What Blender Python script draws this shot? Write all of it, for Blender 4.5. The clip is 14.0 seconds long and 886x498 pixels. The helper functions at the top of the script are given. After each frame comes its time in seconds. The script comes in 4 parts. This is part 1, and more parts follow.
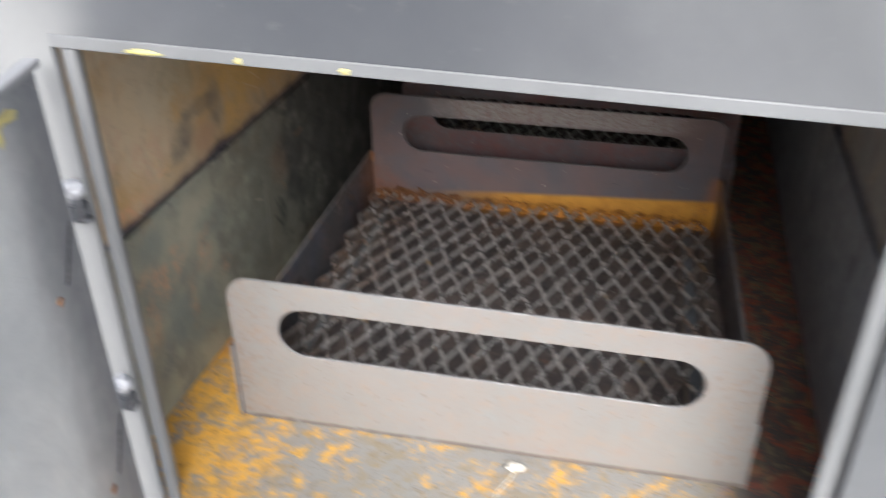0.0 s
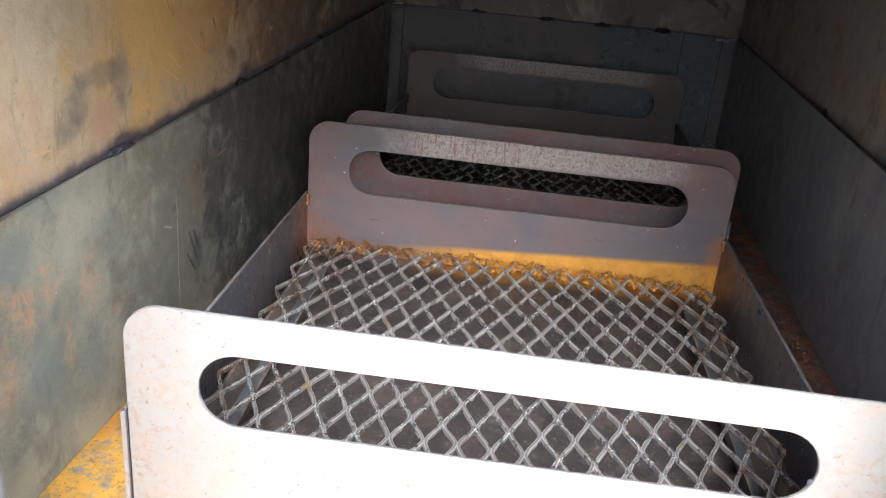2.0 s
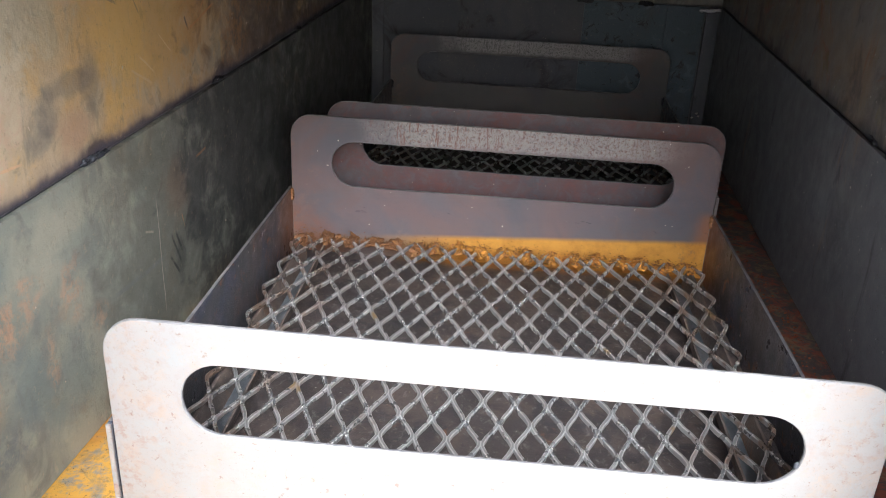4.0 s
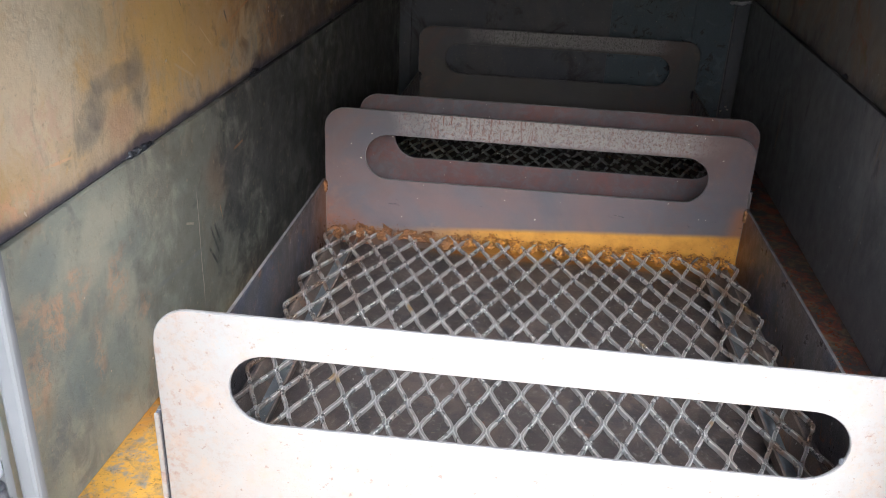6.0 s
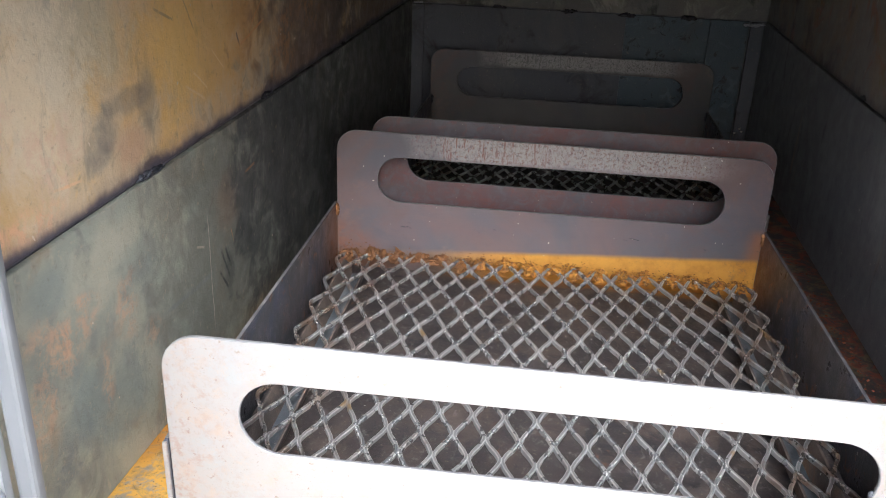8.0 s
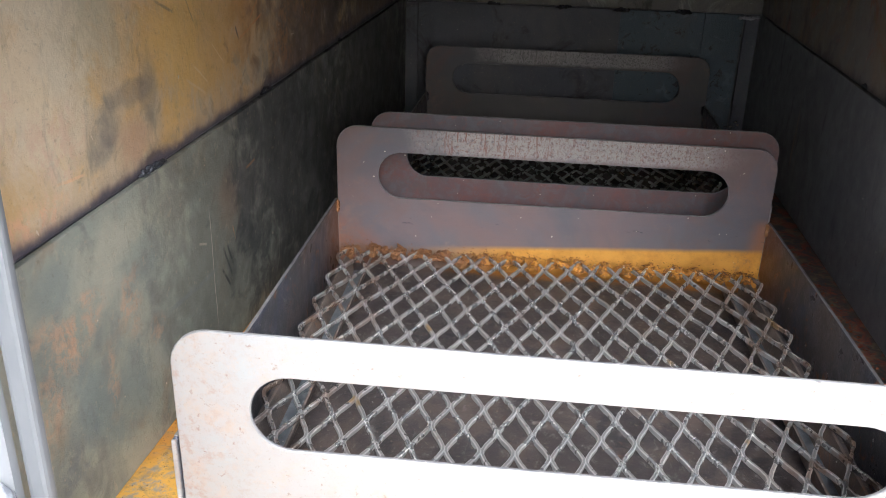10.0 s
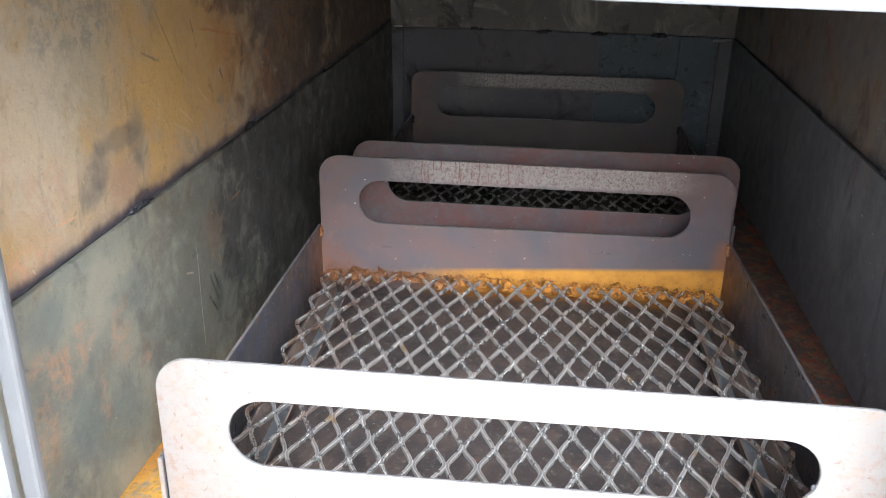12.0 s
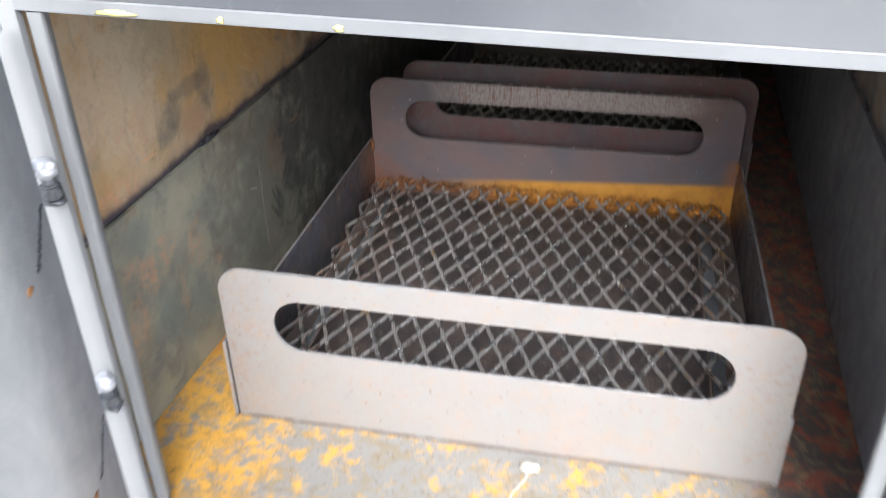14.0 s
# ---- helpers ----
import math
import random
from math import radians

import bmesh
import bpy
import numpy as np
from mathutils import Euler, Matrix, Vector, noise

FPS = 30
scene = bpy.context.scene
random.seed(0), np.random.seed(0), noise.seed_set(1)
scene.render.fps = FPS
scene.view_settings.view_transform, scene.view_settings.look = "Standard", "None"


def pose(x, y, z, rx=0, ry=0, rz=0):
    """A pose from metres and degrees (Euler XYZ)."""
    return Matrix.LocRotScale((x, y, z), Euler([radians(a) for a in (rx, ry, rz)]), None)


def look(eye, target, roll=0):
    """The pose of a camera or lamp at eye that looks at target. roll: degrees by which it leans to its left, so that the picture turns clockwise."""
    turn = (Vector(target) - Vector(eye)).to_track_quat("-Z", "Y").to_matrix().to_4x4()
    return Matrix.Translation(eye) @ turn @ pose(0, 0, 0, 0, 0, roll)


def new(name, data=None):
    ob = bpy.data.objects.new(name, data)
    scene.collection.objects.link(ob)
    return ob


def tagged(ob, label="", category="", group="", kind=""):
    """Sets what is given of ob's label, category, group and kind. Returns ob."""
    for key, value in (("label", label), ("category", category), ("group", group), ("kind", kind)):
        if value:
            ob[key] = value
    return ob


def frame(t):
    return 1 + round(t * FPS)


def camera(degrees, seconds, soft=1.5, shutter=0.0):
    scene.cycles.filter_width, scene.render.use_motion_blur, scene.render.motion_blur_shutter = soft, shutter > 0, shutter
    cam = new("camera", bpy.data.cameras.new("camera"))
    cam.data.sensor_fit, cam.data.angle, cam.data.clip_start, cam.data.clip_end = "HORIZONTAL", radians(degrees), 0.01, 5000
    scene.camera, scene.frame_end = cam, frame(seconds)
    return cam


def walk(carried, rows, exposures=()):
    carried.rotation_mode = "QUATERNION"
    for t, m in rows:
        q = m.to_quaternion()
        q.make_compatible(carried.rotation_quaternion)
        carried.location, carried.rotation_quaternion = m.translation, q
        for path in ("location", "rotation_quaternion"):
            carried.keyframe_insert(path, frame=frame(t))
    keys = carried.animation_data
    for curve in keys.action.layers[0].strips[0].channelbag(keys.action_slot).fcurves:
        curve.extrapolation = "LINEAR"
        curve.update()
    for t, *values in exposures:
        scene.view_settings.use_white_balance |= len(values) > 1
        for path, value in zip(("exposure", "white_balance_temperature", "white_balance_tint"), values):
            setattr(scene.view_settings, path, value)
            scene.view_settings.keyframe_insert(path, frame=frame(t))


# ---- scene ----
cam = camera(55.3, 14.0, 0.78, 0.5)
PATH = [
    (0, (0.117, -0.542, 0.545), (-0.328, 1.119, -0.476), -0.4),
    (0.1, (0.098, -0.537, 0.531), (-0.382, 1.148, -0.443), -1.2),
    (0.2, (0.083, -0.519, 0.512), (-0.398, 1.197, -0.405), 0.1),
    (0.3, (0.073, -0.503, 0.490), (-0.402, 1.253, -0.349), 2.5),
    (0.4, (0.063, -0.486, 0.471), (-0.358, 1.324, -0.268), 3.3),
    (0.5, (0.039, -0.459, 0.445), (-0.292, 1.386, -0.252), 4.1),
    (0.7, (0.024, -0.442, 0.411), (-0.283, 1.415, -0.267), 3.5),
    (1, (0.010, -0.408, 0.384), (-0.177, 1.454, -0.323), 4.7),
    (1.5, (0.003, -0.406, 0.382), (-0.207, 1.443, -0.352), 5.0),
    (2, (0.007, -0.410, 0.384), (-0.203, 1.430, -0.372), 5.1),
    (4.5, (0.018, -0.399, 0.398), (-0.191, 1.417, -0.412), 2.1),
    (5, (0.013, -0.402, 0.400), (-0.210, 1.412, -0.413), 2.1),
    (5.5, (0.011, -0.401, 0.398), (-0.202, 1.414, -0.415), 2.7),
    (6, (0.001, -0.405, 0.397), (-0.238, 1.401, -0.429), 2.5),
    (6.5, (0.003, -0.398, 0.402), (-0.223, 1.408, -0.429), 2.5),
    (7, (0.007, -0.392, 0.398), (-0.198, 1.417, -0.429), 2.9),
    (7.5, (0.003, -0.393, 0.396), (-0.218, 1.414, -0.432), 3.3),
    (8, (-0.003, -0.395, 0.394), (-0.271, 1.427, -0.385), 2.2),
    (10.5, (-0.017, -0.392, 0.382), (-0.260, 1.439, -0.386), 1.5),
    (11, (-0.015, -0.407, 0.406), (-0.292, 1.429, -0.338), 0.6),
    (11.5, (0.013, -0.423, 0.422), (-0.243, 1.416, -0.322), 1.3),
    (12, (0.015, -0.427, 0.416), (-0.237, 1.409, -0.337), 0.9),
    (12.5, (0.020, -0.423, 0.418), (-0.214, 1.419, -0.324), 0.7),
    (13, (0.020, -0.426, 0.413), (-0.228, 1.417, -0.325), 1.2),
    (13.5, (0.035, -0.443, 0.435), (-0.306, 1.381, -0.313), 0.3),
    (13.7, (0.061, -0.468, 0.458), (-0.360, 1.303, -0.371), -0.3),
    (13.8, (0.075, -0.480, 0.471), (-0.349, 1.258, -0.424), -0.2),
    (14, (0.105, -0.508, 0.509), (-0.347, 1.153, -0.510), -1.3),
]
EXPOSURES = [(0.0, 0.56, 6150, 10), (0.4, 0.72, 6150, 10), (0.7, 1.6, 6150, 10), (2.2, 1.65, 5900, 10), (4.3, 1.56, 5800, 10), (8.2, 1.56, 5800, 10), (10.3, 1.52, 5800, 10), (10.9, 1.66, 5800, 10), (13.3, 1.8, 5800, 10), (14.0, 1.05, 5950, 10)]
walk(cam, [(t, look(eye, target, roll)) for t, eye, target, roll in PATH], EXPOSURES)

# ---- world, sun and exposure ----
world = bpy.data.worlds.new("world")
scene.world = world
world.use_nodes = True
wn, wl = world.node_tree.nodes, world.node_tree.links
sky = wn.new("ShaderNodeTexSky")
sky.sky_type, sky.sun_disc = "NISHITA", False
SUN_UP, SUN_RIGHT = 39.0, 12.5
sky.sun_elevation, sky.sun_rotation = radians(SUN_UP), radians(180 - SUN_RIGHT)
sky.dust_density, sky.air_density, sky.ozone_density = 6.0, 1.0, 1.0
soften = wn.new("ShaderNodeHueSaturation")
soften.inputs["Saturation"].default_value = 0.75
wl.new(sky.outputs[0], soften.inputs["Color"])
wl.new(soften.outputs[0], wn["Background"].inputs["Color"])
wn["Background"].inputs["Strength"].default_value = 0.15

sun = new("sun", bpy.data.lights.new("sun", "SUN"))
sun.data.energy, sun.data.angle, sun.data.color = 2.0, radians(36), (0.95, 0.98, 1.0)
S = Vector((math.sin(radians(SUN_RIGHT)) * math.cos(radians(SUN_UP)), -math.cos(radians(SUN_RIGHT)) * math.cos(radians(SUN_UP)), math.sin(radians(SUN_UP))))
sun.matrix_world = look(S * 5, (0, 0, 0))


# ---- materials ----
def material(name, rough=0.6, metal=0.0):
    m = bpy.data.materials.new(name)
    m.use_nodes = True
    b = m.node_tree.nodes["Principled BSDF"]
    b.inputs["Roughness"].default_value, b.inputs["Metallic"].default_value = rough, metal
    return m, m.node_tree.nodes, m.node_tree.links, b


def coords(n, l, scale=(1, 1, 1), turn=(0, 0, 0)):
    tc, mp = n.new("ShaderNodeTexCoord"), n.new("ShaderNodeMapping")
    mp.inputs["Scale"].default_value = scale
    mp.inputs["Rotation"].default_value = [radians(a) for a in turn]
    l.new(tc.outputs["Object"], mp.inputs["Vector"])
    return mp.outputs[0]


def cloud(n, l, vec, scale, detail=6.0, rough=0.6, distort=0.0):
    t = n.new("ShaderNodeTexNoise")
    t.inputs["Scale"].default_value, t.inputs["Detail"].default_value = scale, detail
    t.inputs["Roughness"].default_value, t.inputs["Distortion"].default_value = rough, distort
    l.new(vec, t.inputs["Vector"])
    return t.outputs["Fac"]


def step(n, l, fac, lo, hi, a=0.0, b=1.0):
    r = n.new("ShaderNodeMapRange")
    r.interpolation_type = "SMOOTHSTEP"
    for k, v in zip((1, 2, 3, 4), (lo, hi, a, b)):
        r.inputs[k].default_value = v
    l.new(fac, r.inputs[0])
    return r.outputs[0]


def maths(n, l, op, a, b=0.0):
    t = n.new("ShaderNodeMath")
    t.operation = op
    for k, v in enumerate((a, b)):
        if isinstance(v, (int, float)):
            t.inputs[k].default_value = v
        else:
            l.new(v, t.inputs[k])
    return t.outputs[0]


def mix(n, l, fac, a, b):
    t = n.new("ShaderNodeMix")
    t.data_type = "RGBA"
    if isinstance(fac, (int, float)):
        t.inputs[0].default_value = fac
    else:
        l.new(fac, t.inputs[0])
    for k, v in ((6, a), (7, b)):
        if isinstance(v, tuple):
            t.inputs[k].default_value = (*v, 1)
        else:
            l.new(v, t.inputs[k])
    return t.outputs[2]


def relief(n, l, b, height, strength=0.3, distance=0.002):
    t = n.new("ShaderNodeBump")
    t.inputs["Strength"].default_value, t.inputs["Distance"].default_value = strength, distance
    l.new(height, t.inputs["Height"])
    l.new(t.outputs[0], b.inputs["Normal"])


def axis(n, l, which):
    tc, sp = n.new("ShaderNodeTexCoord"), n.new("ShaderNodeSeparateXYZ")
    l.new(tc.outputs["Object"], sp.inputs[0])
    return sp.outputs[which]


def rusty_plate(name, base, second, rust, rust_at=0.58, rust_soft=0.12, rough=0.6, metal=0.0, big=7.0, streak=(1, 1, 1), dark=(0.03, 0.03, 0.03), dark_at=0.62, hinge_shade=None, brown_at=None):
    m, n, l, b = material(name, rough, metal)
    v = coords(n, l, streak)
    p = coords(n, l)
    c = mix(n, l, step(n, l, cloud(n, l, v, big, 8, 0.65, 0.6), 0.38, 0.62), base, second)
    c = mix(n, l, step(n, l, cloud(n, l, v, big * 0.6, 8, 0.7, 1.2), dark_at, dark_at + 0.12, 0, 0.75), c, dark)
    c = mix(n, l, step(n, l, maths(n, l, "ADD", maths(n, l, "MULTIPLY", cloud(n, l, p, big * 1.7, 6, 0.7, 0.8), 0.7), maths(n, l, "MULTIPLY", cloud(n, l, p, 120, 4, 0.7), 0.3)), rust_at, rust_at + rust_soft, 0, 0.85), c, rust)
    if brown_at is not None:
        c = mix(n, l, step(n, l, maths(n, l, "ADD", axis(n, l, 0), maths(n, l, "MULTIPLY", cloud(n, l, p, 30, 3), 0.1)), brown_at, brown_at + 0.09, 0.85, 0), c, (0.17, 0.075, 0.035))
    if hinge_shade is not None:
        # Shade along the door's hinge side and top, put into the colour.
        reach = maths(n, l, "ADD", axis(n, l, 0), maths(n, l, "MULTIPLY", cloud(n, l, p, 14, 7, 0.7, 0.5), 0.06))
        high = maths(n, l, "SUBTRACT", axis(n, l, 2), maths(n, l, "MULTIPLY", cloud(n, l, p, 17, 7, 0.7, 0.5), 0.06))
        c = mix(n, l, maths(n, l, "MAXIMUM", step(n, l, reach, 0.05, 0.13, 0.72, 0), step(n, l, high, 0.3, 0.36, 0, 0.5)), c, hinge_shade)
    g = cloud(n, l, p, 420, 4, 0.7)
    c = mix(n, l, step(n, l, g, 0.55, 0.75, 0, 0.35), c, dark)
    c = mix(n, l, step(n, l, cloud(n, l, p, 260, 2, 0.5), 0.745, 0.77), c, (0.7, 0.68, 0.62))
    l.new(c, b.inputs["Base Color"])
    l.new(step(n, l, cloud(n, l, p, 60, 5), 0.3, 0.7, rough - 0.12, rough + 0.15), b.inputs["Roughness"])
    relief(n, l, b, maths(n, l, "ADD", g, maths(n, l, "MULTIPLY", cloud(n, l, p, 35, 5), 1.5)), 0.35, 0.0012)
    return m


def layered(name, base, layers, rough=0.58, bump=0.4, seam=None):
    """A worn surface: a base colour and layers of (colour, scale, low, high, amount, stretch, distortion)."""
    m, n, l, b = material(name, rough)
    p = coords(n, l)
    c = base
    for k, (col, scale, lo, hi, amount, stretch, distort) in enumerate(layers):
        v = coords(n, l, stretch, (7 * k, 11 * k, 0) if stretch == (1, 1, 1) else (0, 0, 0))
        c = mix(n, l, step(n, l, cloud(n, l, v, scale, 7, 0.68, distort), lo, hi, 0, amount), c, col)
    if seam is not None:
        z = axis(n, l, 2)
        wob = maths(n, l, "MULTIPLY", maths(n, l, "SUBTRACT", cloud(n, l, coords(n, l, (1, 1, 0.4)), 26, 6, 0.7), 0.47), 0.034)
        scorch = step(n, l, maths(n, l, "SUBTRACT", maths(n, l, "SUBTRACT", z, seam), wob), 0.0, 0.016, 0.85, 0)
        c = mix(n, l, scorch, c, (0.07, 0.07, 0.085))
    g = cloud(n, l, p, 380, 4, 0.75)
    c = mix(n, l, step(n, l, g, 0.57, 0.72, 0, 0.45), c, (0.05, 0.045, 0.04))
    c = mix(n, l, step(n, l, cloud(n, l, coords(n, l, (1, 1, 1), (20, 30, 10)), 300, 3, 0.6), 0.62, 0.72, 0, 0.3), c, (0.55, 0.45, 0.32))
    c = mix(n, l, step(n, l, cloud(n, l, p, 210, 1, 0.4), 0.785, 0.8), c, (0.65, 0.63, 0.58))
    l.new(c, b.inputs["Base Color"])
    l.new(step(n, l, cloud(n, l, p, 50, 5), 0.3, 0.7, rough - 0.14, rough + 0.14), b.inputs["Roughness"])
    relief(n, l, b, maths(n, l, "ADD", g, maths(n, l, "MULTIPLY", cloud(n, l, coords(n, l, (1, 1, 0.5)), 40, 7, 0.7), 2.2)), bump, 0.0016)
    return m


ISO, TALL, WIDE = (1, 1, 1), (1, 1, 0.35), (1, 0.3, 1)


def spot(n, l, y0, z0, ry, rz, wob, soft=0.5):
    """A ragged patch round (y0, z0): 1 inside, 0 outside."""
    dy = maths(n, l, "MULTIPLY", maths(n, l, "SUBTRACT", axis(n, l, 1), y0), 1 / ry)
    dz = maths(n, l, "MULTIPLY", maths(n, l, "SUBTRACT", axis(n, l, 2), z0), 1 / rz)
    far = maths(n, l, "SQRT", maths(n, l, "ADD", maths(n, l, "MULTIPLY", dy, dy), maths(n, l, "MULTIPLY", dz, dz)))
    return step(n, l, maths(n, l, "ADD", far, wob), 1 - soft, 1 + soft, 1, 0)


def scratch(n, l, y0, z0, y1, z1, width, wob):
    """A thin scratch from one place to another on a side wall."""
    far = math.hypot(y1 - y0, z1 - z0)
    cy, cz = (y1 - y0) / far, (z1 - z0) / far
    dy, dz = maths(n, l, "SUBTRACT", axis(n, l, 1), y0), maths(n, l, "SUBTRACT", axis(n, l, 2), z0)
    u = maths(n, l, "ADD", maths(n, l, "MULTIPLY", dy, cy), maths(n, l, "MULTIPLY", dz, cz))
    v = maths(n, l, "SUBTRACT", maths(n, l, "MULTIPLY", dz, cy), maths(n, l, "MULTIPLY", dy, cz))
    v = maths(n, l, "ABSOLUTE", maths(n, l, "ADD", v, maths(n, l, "MULTIPLY", wob, 0.004)))
    mid = maths(n, l, "ABSOLUTE", maths(n, l, "SUBTRACT", u, far / 2))
    return maths(n, l, "MULTIPLY", step(n, l, v, width * 0.4, width, 1, 0), step(n, l, mid, far * 0.35, far * 0.55, 1, 0))


def side_wall(name, base, clouds, spots, scratches, seam=False, rough=0.5):
    """A weathered side plate: drifting clouds of colour, ragged patches of stain and of painted light and shade, thin
    scratches.
    """
    m, n, l, b = material(name, rough)
    p = coords(n, l)
    c = base
    for k, (col, scale, lo, hi, amount, stretch, distort) in enumerate(clouds):
        v = coords(n, l, stretch, (7 * k, 0, 0))
        c = mix(n, l, step(n, l, cloud(n, l, v, scale, 6, 0.6, distort), lo, hi, 0, amount), c, col)
    big = maths(n, l, "MULTIPLY", maths(n, l, "SUBTRACT", cloud(n, l, p, 30, 6, 0.65, 0.4), 0.5), 3.2)
    fine = cloud(n, l, p, 95, 6, 0.72, 0.3)
    for y0, z0, ry, rz, col, amount, speckled in spots:
        mask = maths(n, l, "MULTIPLY", spot(n, l, y0, z0, ry, rz, big), amount)
        if speckled:
            mask = maths(n, l, "MULTIPLY", mask, step(n, l, fine, 0.42, 0.6))
        c = mix(n, l, mask, c, col)
    thin = maths(n, l, "SUBTRACT", cloud(n, l, p, 24, 3, 0.5), 0.5)
    for y0, z0, y1, z1, width, col in scratches:
        c = mix(n, l, maths(n, l, "MULTIPLY", scratch(n, l, y0, z0, y1, z1, width, thin), step(n, l, fine, 0.35, 0.5, 0.25, 0.85)), c, col)
    if seam:
        z = maths(n, l, "SUBTRACT", maths(n, l, "SUBTRACT", axis(n, l, 2), maths(n, l, "MULTIPLY", axis(n, l, 1), 0.0225)), 0.1985)
        wob = maths(n, l, "MULTIPLY", maths(n, l, "SUBTRACT", cloud(n, l, coords(n, l, (1, 1, 0.5)), 28, 5, 0.65), 0.5), 0.03)
        c = mix(n, l, step(n, l, maths(n, l, "ADD", z, wob), 0.002, 0.017, 0.5, 0), c, (0.24, 0.17, 0.15))
        c = mix(n, l, step(n, l, maths(n, l, "ADD", z, maths(n, l, "MULTIPLY", wob, 0.45)), 0.001, 0.0085, 0.95, 0), c, (0.07, 0.065, 0.09))
    g = cloud(n, l, p, 210, 4, 0.7)
    c = mix(n, l, step(n, l, g, 0.57, 0.72, 0, 0.28), c, (0.16, 0.125, 0.09))
    c = mix(n, l, step(n, l, cloud(n, l, coords(n, l, (1, 1, 0.3)), 75, 5, 0.7, 0.5), 0.56, 0.66, 0, 0.18), c, (0.16, 0.13, 0.1))
    c = mix(n, l, step(n, l, cloud(n, l, coords(n, l, (1, 1, 1), (20, 30, 10)), 150, 3, 0.6), 0.61, 0.7, 0, 0.2), c, (0.6, 0.46, 0.31))
    c = mix(n, l, step(n, l, cloud(n, l, p, 120, 1, 0.4), 0.8, 0.815), c, (0.66, 0.54, 0.4))
    l.new(c, b.inputs["Base Color"])
    l.new(step(n, l, cloud(n, l, p, 50, 5), 0.3, 0.7, rough - 0.12, rough + 0.14), b.inputs["Roughness"])
    relief(n, l, b, maths(n, l, "ADD", fine, maths(n, l, "MULTIPLY", cloud(n, l, coords(n, l, (1, 1, 0.8)), 40, 6, 0.7), 1.6)), 0.36, 0.0016)
    return m


GOLD, OLIVE, STAIN, PINK, RUST, SCORCH_SHADE = (0.72, 0.44, 0.15), (0.56, 0.5, 0.36), (0.19, 0.185, 0.175), (0.7, 0.47, 0.33), (0.56, 0.29, 0.11), (0.125, 0.085, 0.075)
wall_ochre = side_wall("ochre_flash_rusted_plate", (0.62, 0.48, 0.31), (
    ((0.66, 0.42, 0.17), 5, 0.42, 0.62, 0.8, ISO, 0.9),
    ((0.4, 0.36, 0.27), 9, 0.52, 0.64, 0.7, ISO, 0.9),
    ((0.74, 0.5, 0.22), 22, 0.52, 0.64, 0.55, (1, 1, 0.85), 1.2),
    ((0.3, 0.25, 0.18), 34, 0.55, 0.66, 0.6, (1, 1, 0.85), 0.9),
    ((0.68, 0.55, 0.38), 50, 0.56, 0.66, 0.5, (1, 1, 0.85), 0.8)), (
    (0.24, 0.30, 0.12, 0.07, GOLD, 0.75, False),
    (0.2, 0.275, 0.035, 0.05, (0.8, 0.52, 0.18), 0.6, False),
    # Olive and pale patches at the mouth, lightened further to paint in daylight.
    (0.07, 0.32, 0.055, 0.045, OLIVE, 0.75, False),
    (0.01, 0.29, 0.06, 0.06, (0.76, 0.64, 0.47), 0.75, False),
    (0.33, 0.30, 0.03, 0.06, RUST, 0.6, False),
    # Deep patches: scorched plate, with the shade of the chamber painted in too.
    (0.36, 0.335, 0.05, 0.02, SCORCH_SHADE, 0.7, False),
    (0.54, 0.30, 0.15, 0.2, SCORCH_SHADE, 0.8, False),
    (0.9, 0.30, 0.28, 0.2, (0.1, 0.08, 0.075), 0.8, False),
    (0.43, 0.25, 0.035, 0.03, RUST, 0.55, True),
    (0.52, 0.29, 0.05, 0.03, RUST, 0.5, True),
    (0.152, 0.25, 0.012, 0.022, STAIN, 0.48, False),
    (0.122, 0.258, 0.03, 0.007, STAIN, 0.48, False),
    (0.093, 0.244, 0.012, 0.016, STAIN, 0.48, False),
    (0.084, 0.229, 0.015, 0.011, STAIN, 0.48, False),
    (0.125, 0.225, 0.024, 0.012, (0.56, 0.35, 0.22), 0.7, False),
    (0.035, 0.245, 0.025, 0.02, PINK, 0.6, True),
    (0.0, 0.213, 0.03, 0.010, (0.78, 0.46, 0.28), 0.75, True),
    (-0.02, 0.27, 0.025, 0.03, PINK, 0.5, True),
    (0.09, 0.35, 0.05, 0.025, STAIN, 0.5, True),
    (0.146, 0.204, 0.016, 0.007, (0.03, 0.03, 0.04), 0.95, False),
    (0.388, 0.21, 0.014, 0.007, (0.03, 0.03, 0.04), 0.95, False)), (
    (0.274, 0.316, 0.37, 0.297, 0.0016, (0.62, 0.28, 0.1)),
    (0.319, 0.262, 0.384, 0.278, 0.0016, (0.62, 0.3, 0.12)),
    (0.345, 0.272, 0.4, 0.31, 0.0014, (0.6, 0.3, 0.12)),
    (0.3, 0.325, 0.34, 0.345, 0.002, (0.2, 0.15, 0.11)),
    (0.21, 0.25, 0.245, 0.232, 0.0014, (0.76, 0.55, 0.3)),
    (0.225, 0.258, 0.25, 0.24, 0.0012, (0.8, 0.58, 0.3)),
    (0.315, 0.275, 0.322, 0.262, 0.0018, (0.1, 0.08, 0.07)),
    (0.17, 0.312, 0.2, 0.3, 0.0014, (0.38, 0.27, 0.15)),
    (0.2, 0.34, 0.235, 0.285, 0.0011, (0.42, 0.29, 0.15)),
    (0.262, 0.27, 0.285, 0.25, 0.001, (0.8, 0.58, 0.3)),
    (0.27, 0.3, 0.262, 0.325, 0.0012, (0.3, 0.2, 0.1)),
    (0.03, 0.225, 0.06, 0.222, 0.0014, (0.8, 0.52, 0.3))), seam=True)
